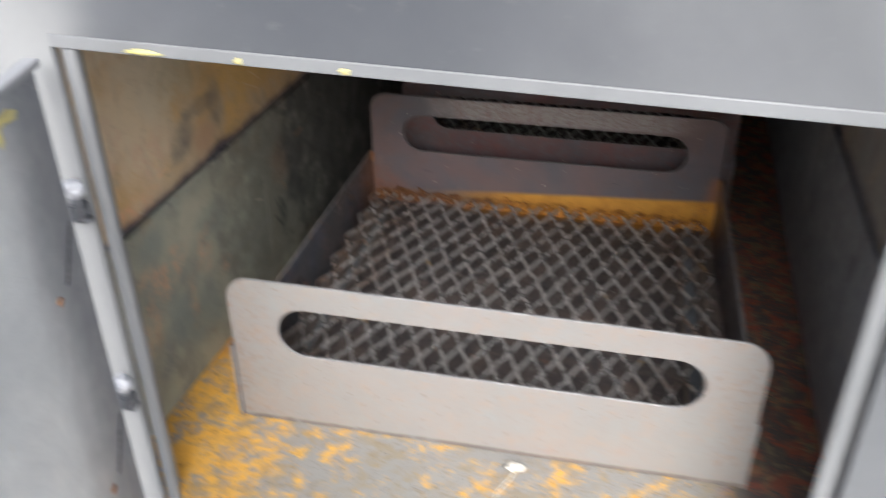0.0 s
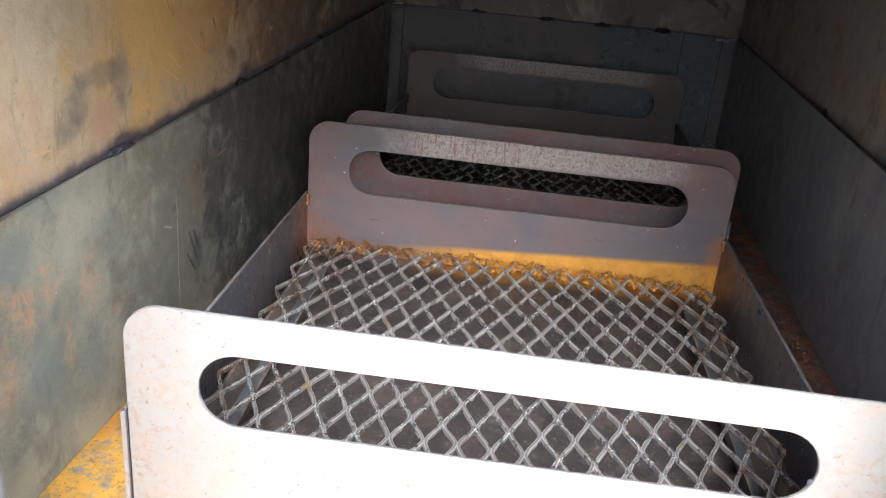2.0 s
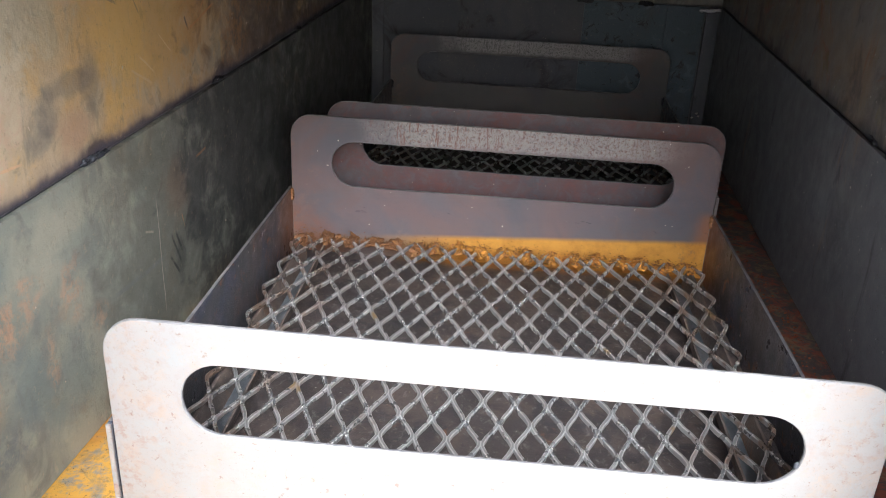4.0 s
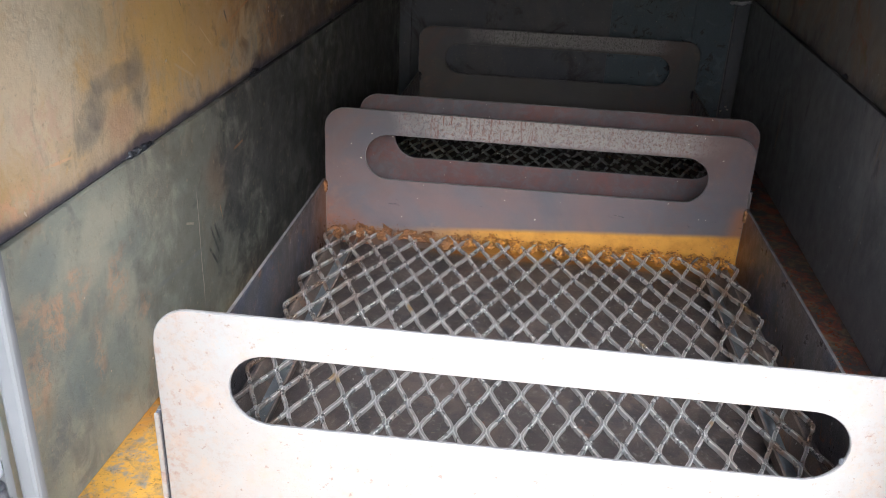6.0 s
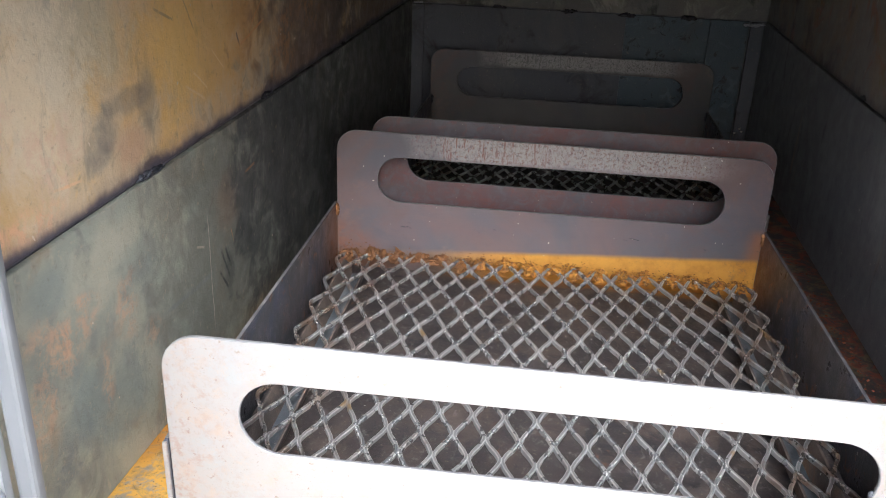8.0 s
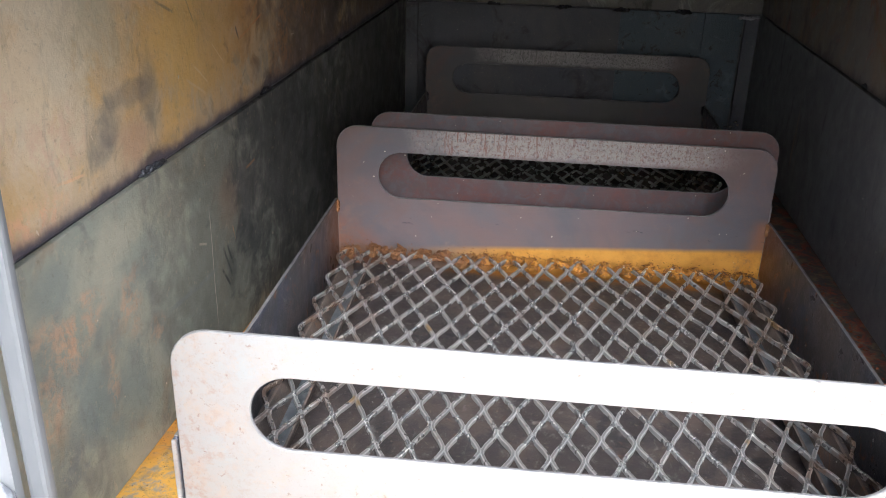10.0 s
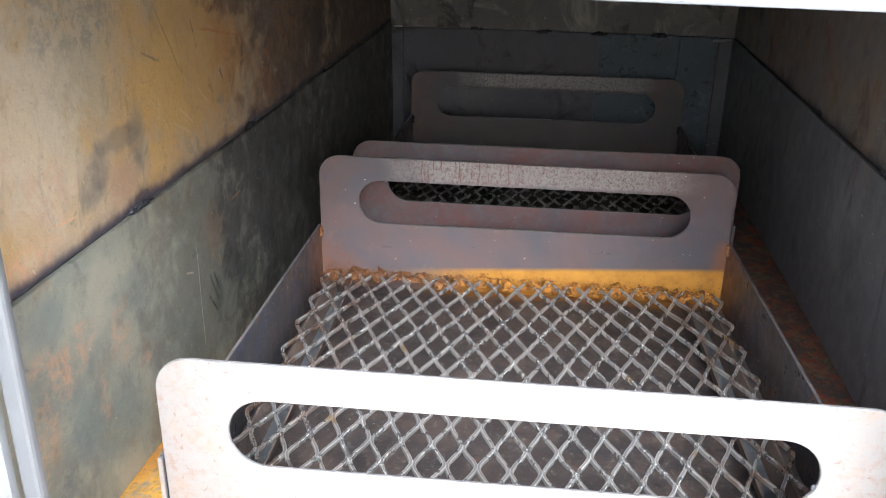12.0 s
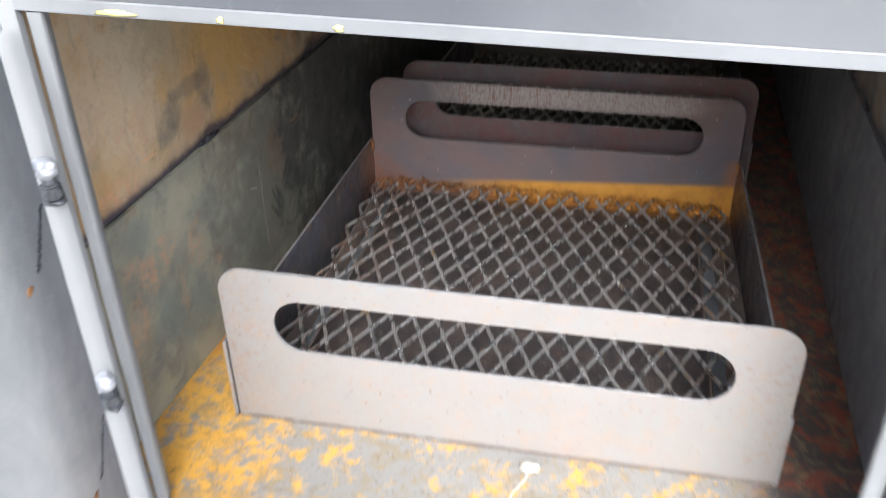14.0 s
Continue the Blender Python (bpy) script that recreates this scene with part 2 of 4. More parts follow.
TEAL, BLOOM, BLACK = (0.22, 0.26, 0.245), (0.6, 0.36, 0.22), (0.035, 0.037, 0.04)
wall_green = side_wall("grey_green_mill_scale_plate", (0.315, 0.33, 0.275), (
    ((0.4, 0.385, 0.305), 6, 0.45, 0.62, 0.8, ISO, 0.8),
    ((0.19, 0.21, 0.195), 9, 0.5, 0.66, 0.65, (1, 1, 0.85), 0.6),
    ((0.3, 0.24, 0.16), 16, 0.54, 0.66, 0.6, (1, 1, 0.85), 0.6),
    ((0.13, 0.14, 0.135), 26, 0.56, 0.68, 0.5, (1, 1, 0.85), 0.8)), (
    (0.07, 0.165, 0.07, 0.022, (0.47, 0.45, 0.345), 0.65, False),
    (0.029, 0.075, 0.03, 0.03, TEAL, 0.75, False),
    (0.008, 0.17, 0.02, 0.014, TEAL, 0.6, False),
    (0.075, 0.06, 0.025, 0.035, TEAL, 0.6, False),
    (0.11, 0.15, 0.03, 0.015, TEAL, 0.5, False),
    (0.004, 0.055, 0.025, 0.02, (0.14, 0.16, 0.18), 0.6, True),
    (0.088, 0.121, 0.013, 0.02, BLOOM, 0.6, True),
    (0.03, 0.132, 0.02, 0.012, BLOOM, 0.6, True),
    (0.0, 0.134, 0.02, 0.018, BLOOM, 0.6, True),
    (0.054, 0.088, 0.008, 0.02, BLOOM, 0.6, True),
    (0.04, 0.15, 0.014, 0.006, BLOOM, 0.6, True),
    (-0.02, 0.1, 0.02, 0.03, BLOOM, 0.6, True),
    (0.12, 0.085, 0.012, 0.01, BLOOM, 0.6, True),
    # The large dark patches from here paint in the shade deeper along the wall.
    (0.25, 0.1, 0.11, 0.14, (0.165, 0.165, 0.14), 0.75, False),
    (0.266, 0.135, 0.022, 0.025, (0.22, 0.15, 0.1), 0.55, False),
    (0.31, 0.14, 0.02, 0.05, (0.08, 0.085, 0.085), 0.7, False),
    (0.262, 0.07, 0.008, 0.018, BLACK, 0.5, False),
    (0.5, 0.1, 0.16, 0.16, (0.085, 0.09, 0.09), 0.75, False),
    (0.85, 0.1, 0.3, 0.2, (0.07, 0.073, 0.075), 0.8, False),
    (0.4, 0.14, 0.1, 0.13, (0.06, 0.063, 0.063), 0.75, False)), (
    (0.224, 0.035, 0.224, 0.14, 0.0011, (0.5, 0.44, 0.36)),
    (0.246, 0.1, 0.262, 0.066, 0.0022, BLACK),
    (0.256, 0.098, 0.266, 0.075, 0.0022, BLACK),
    (0.24, 0.08, 0.257, 0.058, 0.002, BLACK),
    (0.14, 0.09, 0.23, 0.085, 0.003, (0.2, 0.21, 0.2)),
    (0.31, 0.15, 0.335, 0.152, 0.0018, (0.4, 0.2, 0.1)),
    (0.2, 0.12, 0.215, 0.115, 0.0014, (0.5, 0.42, 0.33)),
    (0.27, 0.11, 0.275, 0.095, 0.0012, (0.5, 0.3, 0.16))))
wall_dark = layered("dark_red_brown_plate", (0.3, 0.285, 0.265), (
    ((0.36, 0.28, 0.2), 7, 0.45, 0.62, 0.9, (1, 1, 0.7), 0.9),
    ((0.12, 0.12, 0.12), 9, 0.5, 0.64, 0.8, (1, 1, 0.8), 0.9),
    ((0.4, 0.17, 0.1), 14, 0.56, 0.66, 0.7, (1, 1, 0.7), 1.0),
    ((0.28, 0.24, 0.13), 18, 0.58, 0.67, 0.7, ISO, 1.0)), 0.58, seam=0.2)
wall_black = layered("blue_black_steel_plate", (0.24, 0.248, 0.262), (
    ((0.33, 0.34, 0.355), 8, 0.5, 0.66, 0.8, (1, 1, 0.6), 0.5),
    ((0.13, 0.14, 0.15), 9, 0.52, 0.68, 0.7, (1, 1, 0.6), 0.5),
    ((0.4, 0.3, 0.22), 14, 0.6, 0.68, 0.6, (1, 1, 0.25), 0.6),
    ((0.09, 0.09, 0.1), 24, 0.58, 0.68, 0.6, (1, 1, 0.4), 0.8)), 0.5, bump=0.17)
back_brown = layered("brown_grey_back_plate", (0.24, 0.235, 0.215), (
    ((0.36, 0.335, 0.27), 9, 0.46, 0.6, 0.9, ISO, 0.6),
    ((0.52, 0.49, 0.43), 12, 0.54, 0.66, 0.85, (1, 1, 0.8), 1.2),
    ((0.07, 0.07, 0.07), 13, 0.54, 0.64, 0.85, (1, 1, 0.5), 1.0)), 0.6)
back_dark = layered("dark_lower_back_plate", (0.15, 0.16, 0.188), (
    ((0.19, 0.19, 0.2), 9, 0.48, 0.62, 0.8, TALL, 0.6),
    ((0.08, 0.08, 0.095), 12, 0.55, 0.66, 0.8, ISO, 1.0)), 0.6)
back_blue = layered("blue_grey_flaking_plate", (0.13, 0.175, 0.21), (
    ((0.14, 0.165, 0.19), 12, 0.48, 0.62, 0.9, TALL, 0.6),
    ((0.2, 0.26, 0.29), 30, 0.55, 0.66, 0.8, ISO, 1.0),
    ((0.05, 0.055, 0.06), 50, 0.57, 0.64, 0.8, ISO, 1.0)), 0.5)
tray_side = layered("brown_tray_side_plate", (0.085, 0.086, 0.096), (
    ((0.115, 0.095, 0.092), 14, 0.45, 0.6, 0.9, ISO, 0.6),
    ((0.075, 0.085, 0.125), 18, 0.52, 0.64, 0.8, ISO, 1.0),
    ((0.34, 0.14, 0.06), 40, 0.58, 0.66, 0.8, ISO, 0.8)), 0.4)
tray_bed = layered("brown_tray_floor_plate", (0.085, 0.072, 0.07), (
    ((0.15, 0.115, 0.1), 16, 0.45, 0.6, 0.9, ISO, 0.6),
    ((0.055, 0.055, 0.06), 20, 0.52, 0.64, 0.8, ISO, 1.0),
    ((0.28, 0.13, 0.07), 24, 0.63, 0.7, 0.8, TALL, 0.8),
    ((0.34, 0.32, 0.3), 190, 0.56, 0.7, 0.6, (1, 0.6, 1), 0.4),
    ((0.04, 0.04, 0.045), 60, 0.55, 0.66, 0.7, ISO, 0.6)), 0.5)
def tide_bed():
    """The tray floor with yellow rust along its rear edge."""
    m = tray_bed.copy()
    m.name = "tray_floor_with_yellow_edge"
    n, l = m.node_tree.nodes, m.node_tree.links
    b = n["Principled BSDF"]
    old = b.inputs["Base Color"].links[0].from_socket
    p = coords(n, l)
    y = maths(n, l, "ADD", axis(n, l, 1), maths(n, l, "MULTIPLY", cloud(n, l, p, 25, 6, 0.7), 0.05))
    reach = maths(n, l, "MULTIPLY", step(n, l, y, 0.45, 0.472), step(n, l, axis(n, l, 0), -0.15, -0.05))
    c = mix(n, l, reach, old, mix(n, l, cloud(n, l, p, 60, 5), (0.6, 0.28, 0.03), (0.35, 0.15, 0.03)))
    l.new(c, b.inputs["Base Color"])
    return m


def rusted_side():
    """The tray side with a bloom of rust towards its rear corner."""
    m = tray_side.copy()
    m.name = "tray_side_with_rusted_corner"
    n, l = m.node_tree.nodes, m.node_tree.links
    b = n["Principled BSDF"]
    old = b.inputs["Base Color"].links[0].from_socket
    p = coords(n, l)
    y = maths(n, l, "ADD", axis(n, l, 1), maths(n, l, "MULTIPLY", cloud(n, l, p, 22, 6, 0.7, 0.5), 0.09))
    c = mix(n, l, step(n, l, y, 0.4, 0.5, 0, 0.75), old, mix(n, l, cloud(n, l, p, 60, 5), (0.36, 0.14, 0.05), (0.2, 0.1, 0.06)))
    l.new(c, b.inputs["Base Color"])
    return m


tray_side_rust = rusted_side()
tray_bed_tide = tide_bed()
brown_flange = layered("brown_bar_flange", (0.2, 0.155, 0.13), (
    ((0.13, 0.11, 0.1), 20, 0.45, 0.6, 0.9, ISO, 0.5),
    ((0.3, 0.17, 0.1), 40, 0.56, 0.66, 0.7, ISO, 0.8)), 0.5)
blue_bar = layered("blue_grey_bar", (0.165, 0.185, 0.205), (
    ((0.22, 0.25, 0.27), 20, 0.45, 0.6, 0.9, WIDE, 0.5),
    ((0.2, 0.15, 0.12), 30, 0.6, 0.68, 0.7, WIDE, 0.5)), 0.4)
weld_metal = rusty_plate("dark_weld_metal", (0.1, 0.1, 0.11), (0.25, 0.26, 0.28), (0.3, 0.12, 0.05), 0.58, 0.1, 0.4, 0.6, 60.0)
weld_dark = rusty_plate("blackened_weld", (0.035, 0.037, 0.045), (0.08, 0.085, 0.1), (0.2, 0.14, 0.1), 0.64, 0.1, 0.5, 0.0, 90.0)
weld_rust = rusty_plate("rusted_weld_metal", (0.3, 0.125, 0.045), (0.42, 0.22, 0.1), (0.3, 0.1, 0.03), 0.5, 0.1, 0.6, 0.0, 80.0)
cut_edge = rusty_plate("flame_cut_edge", (0.25, 0.245, 0.245), (0.19, 0.185, 0.19), (0.28, 0.17, 0.12), 0.6, 0.1, 0.45, 0.2, 60.0)
# Paler steel that paints the lit top edges of the tray sides.
lit_edge = rusty_plate("lit_top_edge", (0.3, 0.29, 0.29), (0.22, 0.215, 0.22), (0.25, 0.13, 0.08), 0.6, 0.1, 0.45, 0.2, 60.0)
flake_rust = rusty_plate("rust_flake", (0.3, 0.075, 0.04), (0.38, 0.12, 0.05), (0.1, 0.05, 0.03), 0.5, 0.1, 0.8, 0.0, 150.0)
crumb_rust = rusty_plate("rust_crust", (0.5, 0.2, 0.03), (0.68, 0.33, 0.05), (0.1, 0.045, 0.02), 0.47, 0.1, 0.8, 0.0, 150.0, dark_at=0.54, brown_at=-0.06)


def plate_material(name, tide=False, rub=False, flecks=True, blooms=False, mottle=False, pit=(0.21, 0.075, 0.055), base=(0.205, 0.146, 0.145), second=(0.152, 0.146, 0.168)):
    """Mauve-brown mill scale. tide: a level of yellow rust along the foot; rub: a bare grey band along the top."""
    m, n, l, b = material(name, 0.5)
    p = coords(n, l)
    c = mix(n, l, step(n, l, cloud(n, l, p, 9, 6, 0.6, 0.5), 0.35, 0.65), base, second)
    c = mix(n, l, step(n, l, cloud(n, l, p, 26, 8, 0.75), 0.55, 0.75, 0, 0.5), c, (0.34, 0.22, 0.17))
    if not blooms:
        c = mix(n, l, step(n, l, cloud(n, l, coords(n, l, (1, 1, 1.6)), 6, 5, 0.6, 0.8), 0.46, 0.62, 0, 0.6), c, (0.125, 0.125, 0.145))
        c = mix(n, l, step(n, l, cloud(n, l, coords(n, l, ISO, (0, 35, 0)), 8, 6, 0.65, 1.0), 0.5, 0.66, 0, 0.55), c, (0.19, 0.125, 0.11))
    x, z = axis(n, l, 0), axis(n, l, 2)
    wob = maths(n, l, "MULTIPLY", maths(n, l, "SUBTRACT", cloud(n, l, p, 30, 4), 0.5), 0.012)
    if rub:
        xw = maths(n, l, "ADD", x, maths(n, l, "MULTIPLY", wob, 6.0))
        band = maths(n, l, "MULTIPLY", step(n, l, maths(n, l, "ADD", z, wob), 0.129, 0.136), step(n, l, xw, -0.16, -0.09))
        band = maths(n, l, "MULTIPLY", band, step(n, l, xw, 0.13, 0.2, 1, 0))
        flakes = step(n, l, cloud(n, l, coords(n, l, (1, 1, 0.8)), 330, 6, 0.8, 0.3), 0.5, 0.6, 0.95, 0.15)
        c = mix(n, l, maths(n, l, "MULTIPLY", band, flakes), c, (0.42, 0.4, 0.39))
        runs = step(n, l, cloud(n, l, coords(n, l, (1, 1, 0.12)), 260, 4, 0.7, 0.3), 0.53, 0.6, 0, 0.85)
        near = maths(n, l, "MULTIPLY", band, step(n, l, xw, -0.1, 0.06, 1, 0.3))
        c = mix(n, l, maths(n, l, "MULTIPLY", near, runs), c, pit)
        pits = step(n, l, cloud(n, l, p, 300, 6, 0.8), 0.5, 0.62, 0, 0.75)
        c = mix(n, l, maths(n, l, "MULTIPLY", band, pits), c, pit)
    if tide:
        level = maths(n, l, "SUBTRACT", z, maths(n, l, "MULTIPLY", x, 0.05))
        edge = step(n, l, maths(n, l, "ADD", level, maths(n, l, "MULTIPLY", wob, 0.25)), 0.031, 0.038, 1, 0)
        edge = maths(n, l, "MULTIPLY", edge, step(n, l, maths(n, l, "ADD", x, maths(n, l, "MULTIPLY", wob, 3.0)), -0.15, -0.02, 0.1, 1))
        corner = maths(n, l, "MULTIPLY", step(n, l, maths(n, l, "ADD", maths(n, l, "ADD", x, z), wob), -0.19, -0.13, 1, 0), step(n, l, maths(n, l, "ADD", z, wob), 0.045, 0.085, 1, 0))
        c = mix(n, l, maths(n, l, "MULTIPLY", corner, maths(n, l, "MULTIPLY", step(n, l, cloud(n, l, p, 55, 7, 0.75, 0.5), 0.4, 0.6, 0.35, 1), 0.8)), c, (0.27, 0.105, 0.045))
        end = step(n, l, maths(n, l, "ADD", x, wob), 0.205, 0.222, 0, 0.7)
        c = mix(n, l, maths(n, l, "MULTIPLY", end, step(n, l, z, 0.07, 0.085, 1, 0)), c, (0.36, 0.15, 0.06))
        scuff = maths(n, l, "MULTIPLY", step(n, l, cloud(n, l, coords(n, l, (0.35, 1, 1.6)), 70, 4, 0.7), 0.6, 0.66), maths(n, l, "MULTIPLY", step(n, l, z, 0.052, 0.055), step(n, l, z, 0.059, 0.063, 1, 0)))
        c = mix(n, l, scuff, c, (0.05, 0.05, 0.06))
        yellow = mix(n, l, step(n, l, cloud(n, l, p, 40, 6, 0.7), 0.4, 0.7), (0.74, 0.37, 0.06), (0.58, 0.27, 0.04))
        low = step(n, l, maths(n, l, "ADD", z, wob), 0.004, 0.014, 0.5, 0)
        yellow = mix(n, l, low, yellow, (0.42, 0.17, 0.02))
        c = mix(n, l, edge, c, yellow)
    bloom = maths(n, l, "MULTIPLY", step(n, l, cloud(n, l, p, 33, 8, 0.8, 0.6), 0.42 if blooms else 0.5, 0.6 if blooms else 0.64, 0, 0.85), step(n, l, maths(n, l, "ABSOLUTE", x), 0.16, 0.225, 0.12, 0.8))
    c = mix(n, l, maths(n, l, "MULTIPLY", bloom, step(n, l, cloud(n, l, p, 160, 5, 0.7), 0.45, 0.6)), c, (0.25, 0.155, 0.12))
    g = cloud(n, l, p, 500, 3, 0.7)
    c = mix(n, l, step(n, l, g, 0.58, 0.75, 0, 0.35), c, (0.12, 0.07, 0.05))
    if mottle:
        c = mix(n, l, step(n, l, cloud(n, l, p, 60, 7, 0.75, 0.6), 0.47, 0.62, 0, 0.4), c, (0.19, 0.205, 0.235))
        c = mix(n, l, step(n, l, cloud(n, l, coords(n, l, ISO, (0, 40, 0)), 90, 7, 0.75, 0.6), 0.5, 0.64, 0, 0.45), c, (0.27, 0.115, 0.095))
    if blooms:
        # Contact shadow along the plate's foot, painted as a thin dark band.
        c = mix(n, l, step(n, l, maths(n, l, "ADD", z, maths(n, l, "MULTIPLY", wob, 0.3)), 0.003, 0.0065, 0.8, 0), c, (0.11, 0.09, 0.08))
        c = mix(n, l, step(n, l, cloud(n, l, coords(n, l, ISO, (0, 20, 0)), 55, 8, 0.8, 0.4), 0.47, 0.66, 0, 0.55), c, (0.33, 0.245, 0.19))
        c = mix(n, l, step(n, l, cloud(n, l, coords(n, l, ISO, (0, 70, 0)), 40, 8, 0.8, 0.4), 0.5, 0.66, 0, 0.6), c, (0.26, 0.275, 0.28))
        c = mix(n, l, step(n, l, cloud(n, l, coords(n, l, ISO, (0, 50, 0)), 170, 4, 0.7), 0.6, 0.7, 0, 0.8), c, (0.19, 0.12, 0.09))
    if flecks:
        c = mix(n, l, step(n, l, cloud(n, l, p, 260, 1, 0.4), 0.775, 0.79), c, (0.75, 0.7, 0.6))
    l.new(c, b.inputs["Base Color"])
    l.new(step(n, l, cloud(n, l, p, 45, 5), 0.3, 0.7, 0.42, 0.62), b.inputs["Roughness"])
    relief(n, l, b, g, 0.15, 0.0006)
    return m


# Lighter copy of the tray plates' steel, painting in daylight at the mouth.
plate_front = plate_material("daylit_brown_front_plate", flecks=False, base=(0.285, 0.262, 0.247), second=(0.265, 0.256, 0.246), blooms=True)
plate_tide = plate_material("mauve_plate_with_yellow_tide", tide=True, rub=True)
plate_red = plate_material("red_brown_plate", mottle=True, base=(0.215, 0.115, 0.11), second=(0.165, 0.145, 0.158))
plate_dull = plate_material("dull_brown_plate", rub=True, flecks=False, pit=(0.16, 0.155, 0.15), base=(0.15, 0.146, 0.143), second=(0.132, 0.132, 0.133))


def floor_material():
    m, n, l, b = material("yellow_rusted_floor_plate", 0.7)
    p = coords(n, l)
    x = axis(n, l, 0)
    big = maths(n, l, "ADD", maths(n, l, "MULTIPLY", cloud(n, l, p, 20, 8, 0.7, 0.6), 0.45), maths(n, l, "MULTIPLY", cloud(n, l, p, 75, 5, 0.7), 0.55))
    side = step(n, l, x, -0.26, -0.1, 0.1, 0.0)
    y = mix(n, l, cloud(n, l, p, 50, 5), (0.68, 0.34, 0.035), (0.8, 0.46, 0.09))
    c = mix(n, l, cloud(n, l, p, 12, 6), (0.24, 0.235, 0.225), (0.35, 0.345, 0.33))
    c = mix(n, l, step(n, l, maths(n, l, "ADD", big, side), 0.5, 0.62), c, y)
    inner = step(n, l, maths(n, l, "ADD", axis(n, l, 1), maths(n, l, "MULTIPLY", cloud(n, l, p, 11, 6, 0.7), 0.25)), 0.19, 0.29)
    c = mix(n, l, inner, c, mix(n, l, step(n, l, cloud(n, l, p, 45, 7, 0.75, 0.8), 0.5, 0.62), (0.1, 0.075, 0.055), (0.42, 0.18, 0.045)))
    left = maths(n, l, "MULTIPLY", step(n, l, maths(n, l, "ADD", x, maths(n, l, "MULTIPLY", cloud(n, l, p, 40, 5), 0.014)), -0.28, -0.274, 1, 0), step(n, l, maths(n, l, "ABSOLUTE", maths(n, l, "SUBTRACT", axis(n, l, 1), 0.25)), 0.13, 0.2, 0.9, 0))
    c = mix(n, l, left, c, (0.58, 0.25, 0.035))
    right = step(n, l, x, 0.2, 0.235)
    red = mix(n, l, step(n, l, cloud(n, l, p, 40, 7, 0.75, 1.0), 0.46, 0.6), (0.09, 0.083, 0.08), (0.3, 0.09, 0.055))
    c = mix(n, l, right, c, red)
    c = mix(n, l, step(n, l, cloud(n, l, p, 130, 6, 0.8), 0.54, 0.66, 0, 0.7), c, (0.14, 0.1, 0.055))
    c = mix(n, l, step(n, l, cloud(n, l, coords(n, l, ISO, (0, 0, 30)), 48, 7, 0.75, 0.8), 0.48, 0.62, 0, 0.6), c, (0.3, 0.23, 0.13))
    c = mix(n, l, step(n, l, cloud(n, l, coords(n, l, ISO, (0, 0, 60)), 300, 4, 0.7), 0.6, 0.68, 0, 0.8), c, (0.06, 0.045, 0.03))
    l.new(c, b.inputs["Base Color"])
    relief(n, l, b, big, 0.5, 0.0015)
    return m


floor_rust = floor_material()


def mesh_material(name, a, b2):
    m, n, l, b = material(name, 0.3, 0.7)
    p = coords(n, l)
    c = mix(n, l, cloud(n, l, p, 30, 5), a, b2)
    c = mix(n, l, step(n, l, cloud(n, l, p, 26, 7, 0.75), 0.52, 0.7, 0, 0.6), c, (0.34, 0.25, 0.2))
    c = mix(n, l, step(n, l, cloud(n, l, p, 16, 3, 0.5), 0.66, 0.7, 0, 0.8), c, (0.62, 0.42, 0.16))
    left = step(n, l, maths(n, l, "ABSOLUTE", axis(n, l, 0)), 0.11, 0.2, 0.0, 0.8)
    c = mix(n, l, maths(n, l, "MULTIPLY", left, step(n, l, cloud(n, l, p, 40, 4), 0.44, 0.6)), c, (0.38, 0.235, 0.15))
    l.new(c, b.inputs["Base Color"])
    l.new(step(n, l, cloud(n, l, p, 60, 3), 0.35, 0.65, 0.24, 0.36), b.inputs["Roughness"])
    return m


steel_mesh = mesh_material("worn_expanded_steel", (0.47, 0.465, 0.46), (0.64, 0.635, 0.63))
# Brighter copy of the grate steel, painting highlights on the strands' upper edges.
steel_edge = mesh_material("highlight_steel", (0.8, 0.79, 0.78), (0.95, 0.94, 0.93))
dark_mesh = mesh_material("dark_expanded_steel", (0.56, 0.59, 0.55), (0.74, 0.77, 0.73))


def paint(name, a, b2, chips=(0.75, 0.6, 0.12), chip_at=0.9, rough=0.45):
    m, n, l, b = material(name, rough)
    p = coords(n, l)
    c = mix(n, l, step(n, l, cloud(n, l, p, 6, 6, 0.6, 0.4), 0.35, 0.65), a, b2)
    c = mix(n, l, step(n, l, cloud(n, l, p, 90, 5, 0.7), 0.6, 0.72, 0, 0.25), c, (0.2, 0.2, 0.2))
    c = mix(n, l, step(n, l, cloud(n, l, p, 14, 4, 0.7), chip_at, chip_at + 0.03), c, chips)
    l.new(c, b.inputs["Base Color"])
    l.new(step(n, l, cloud(n, l, p, 40, 4), 0.3, 0.7, rough - 0.06, rough + 0.1), b.inputs["Roughness"])
    relief(n, l, b, cloud(n, l, p, 350, 3), 0.1, 0.0005)
    return m


grey_paint = paint("grey_enamel", (0.19, 0.195, 0.2), (0.235, 0.24, 0.245))


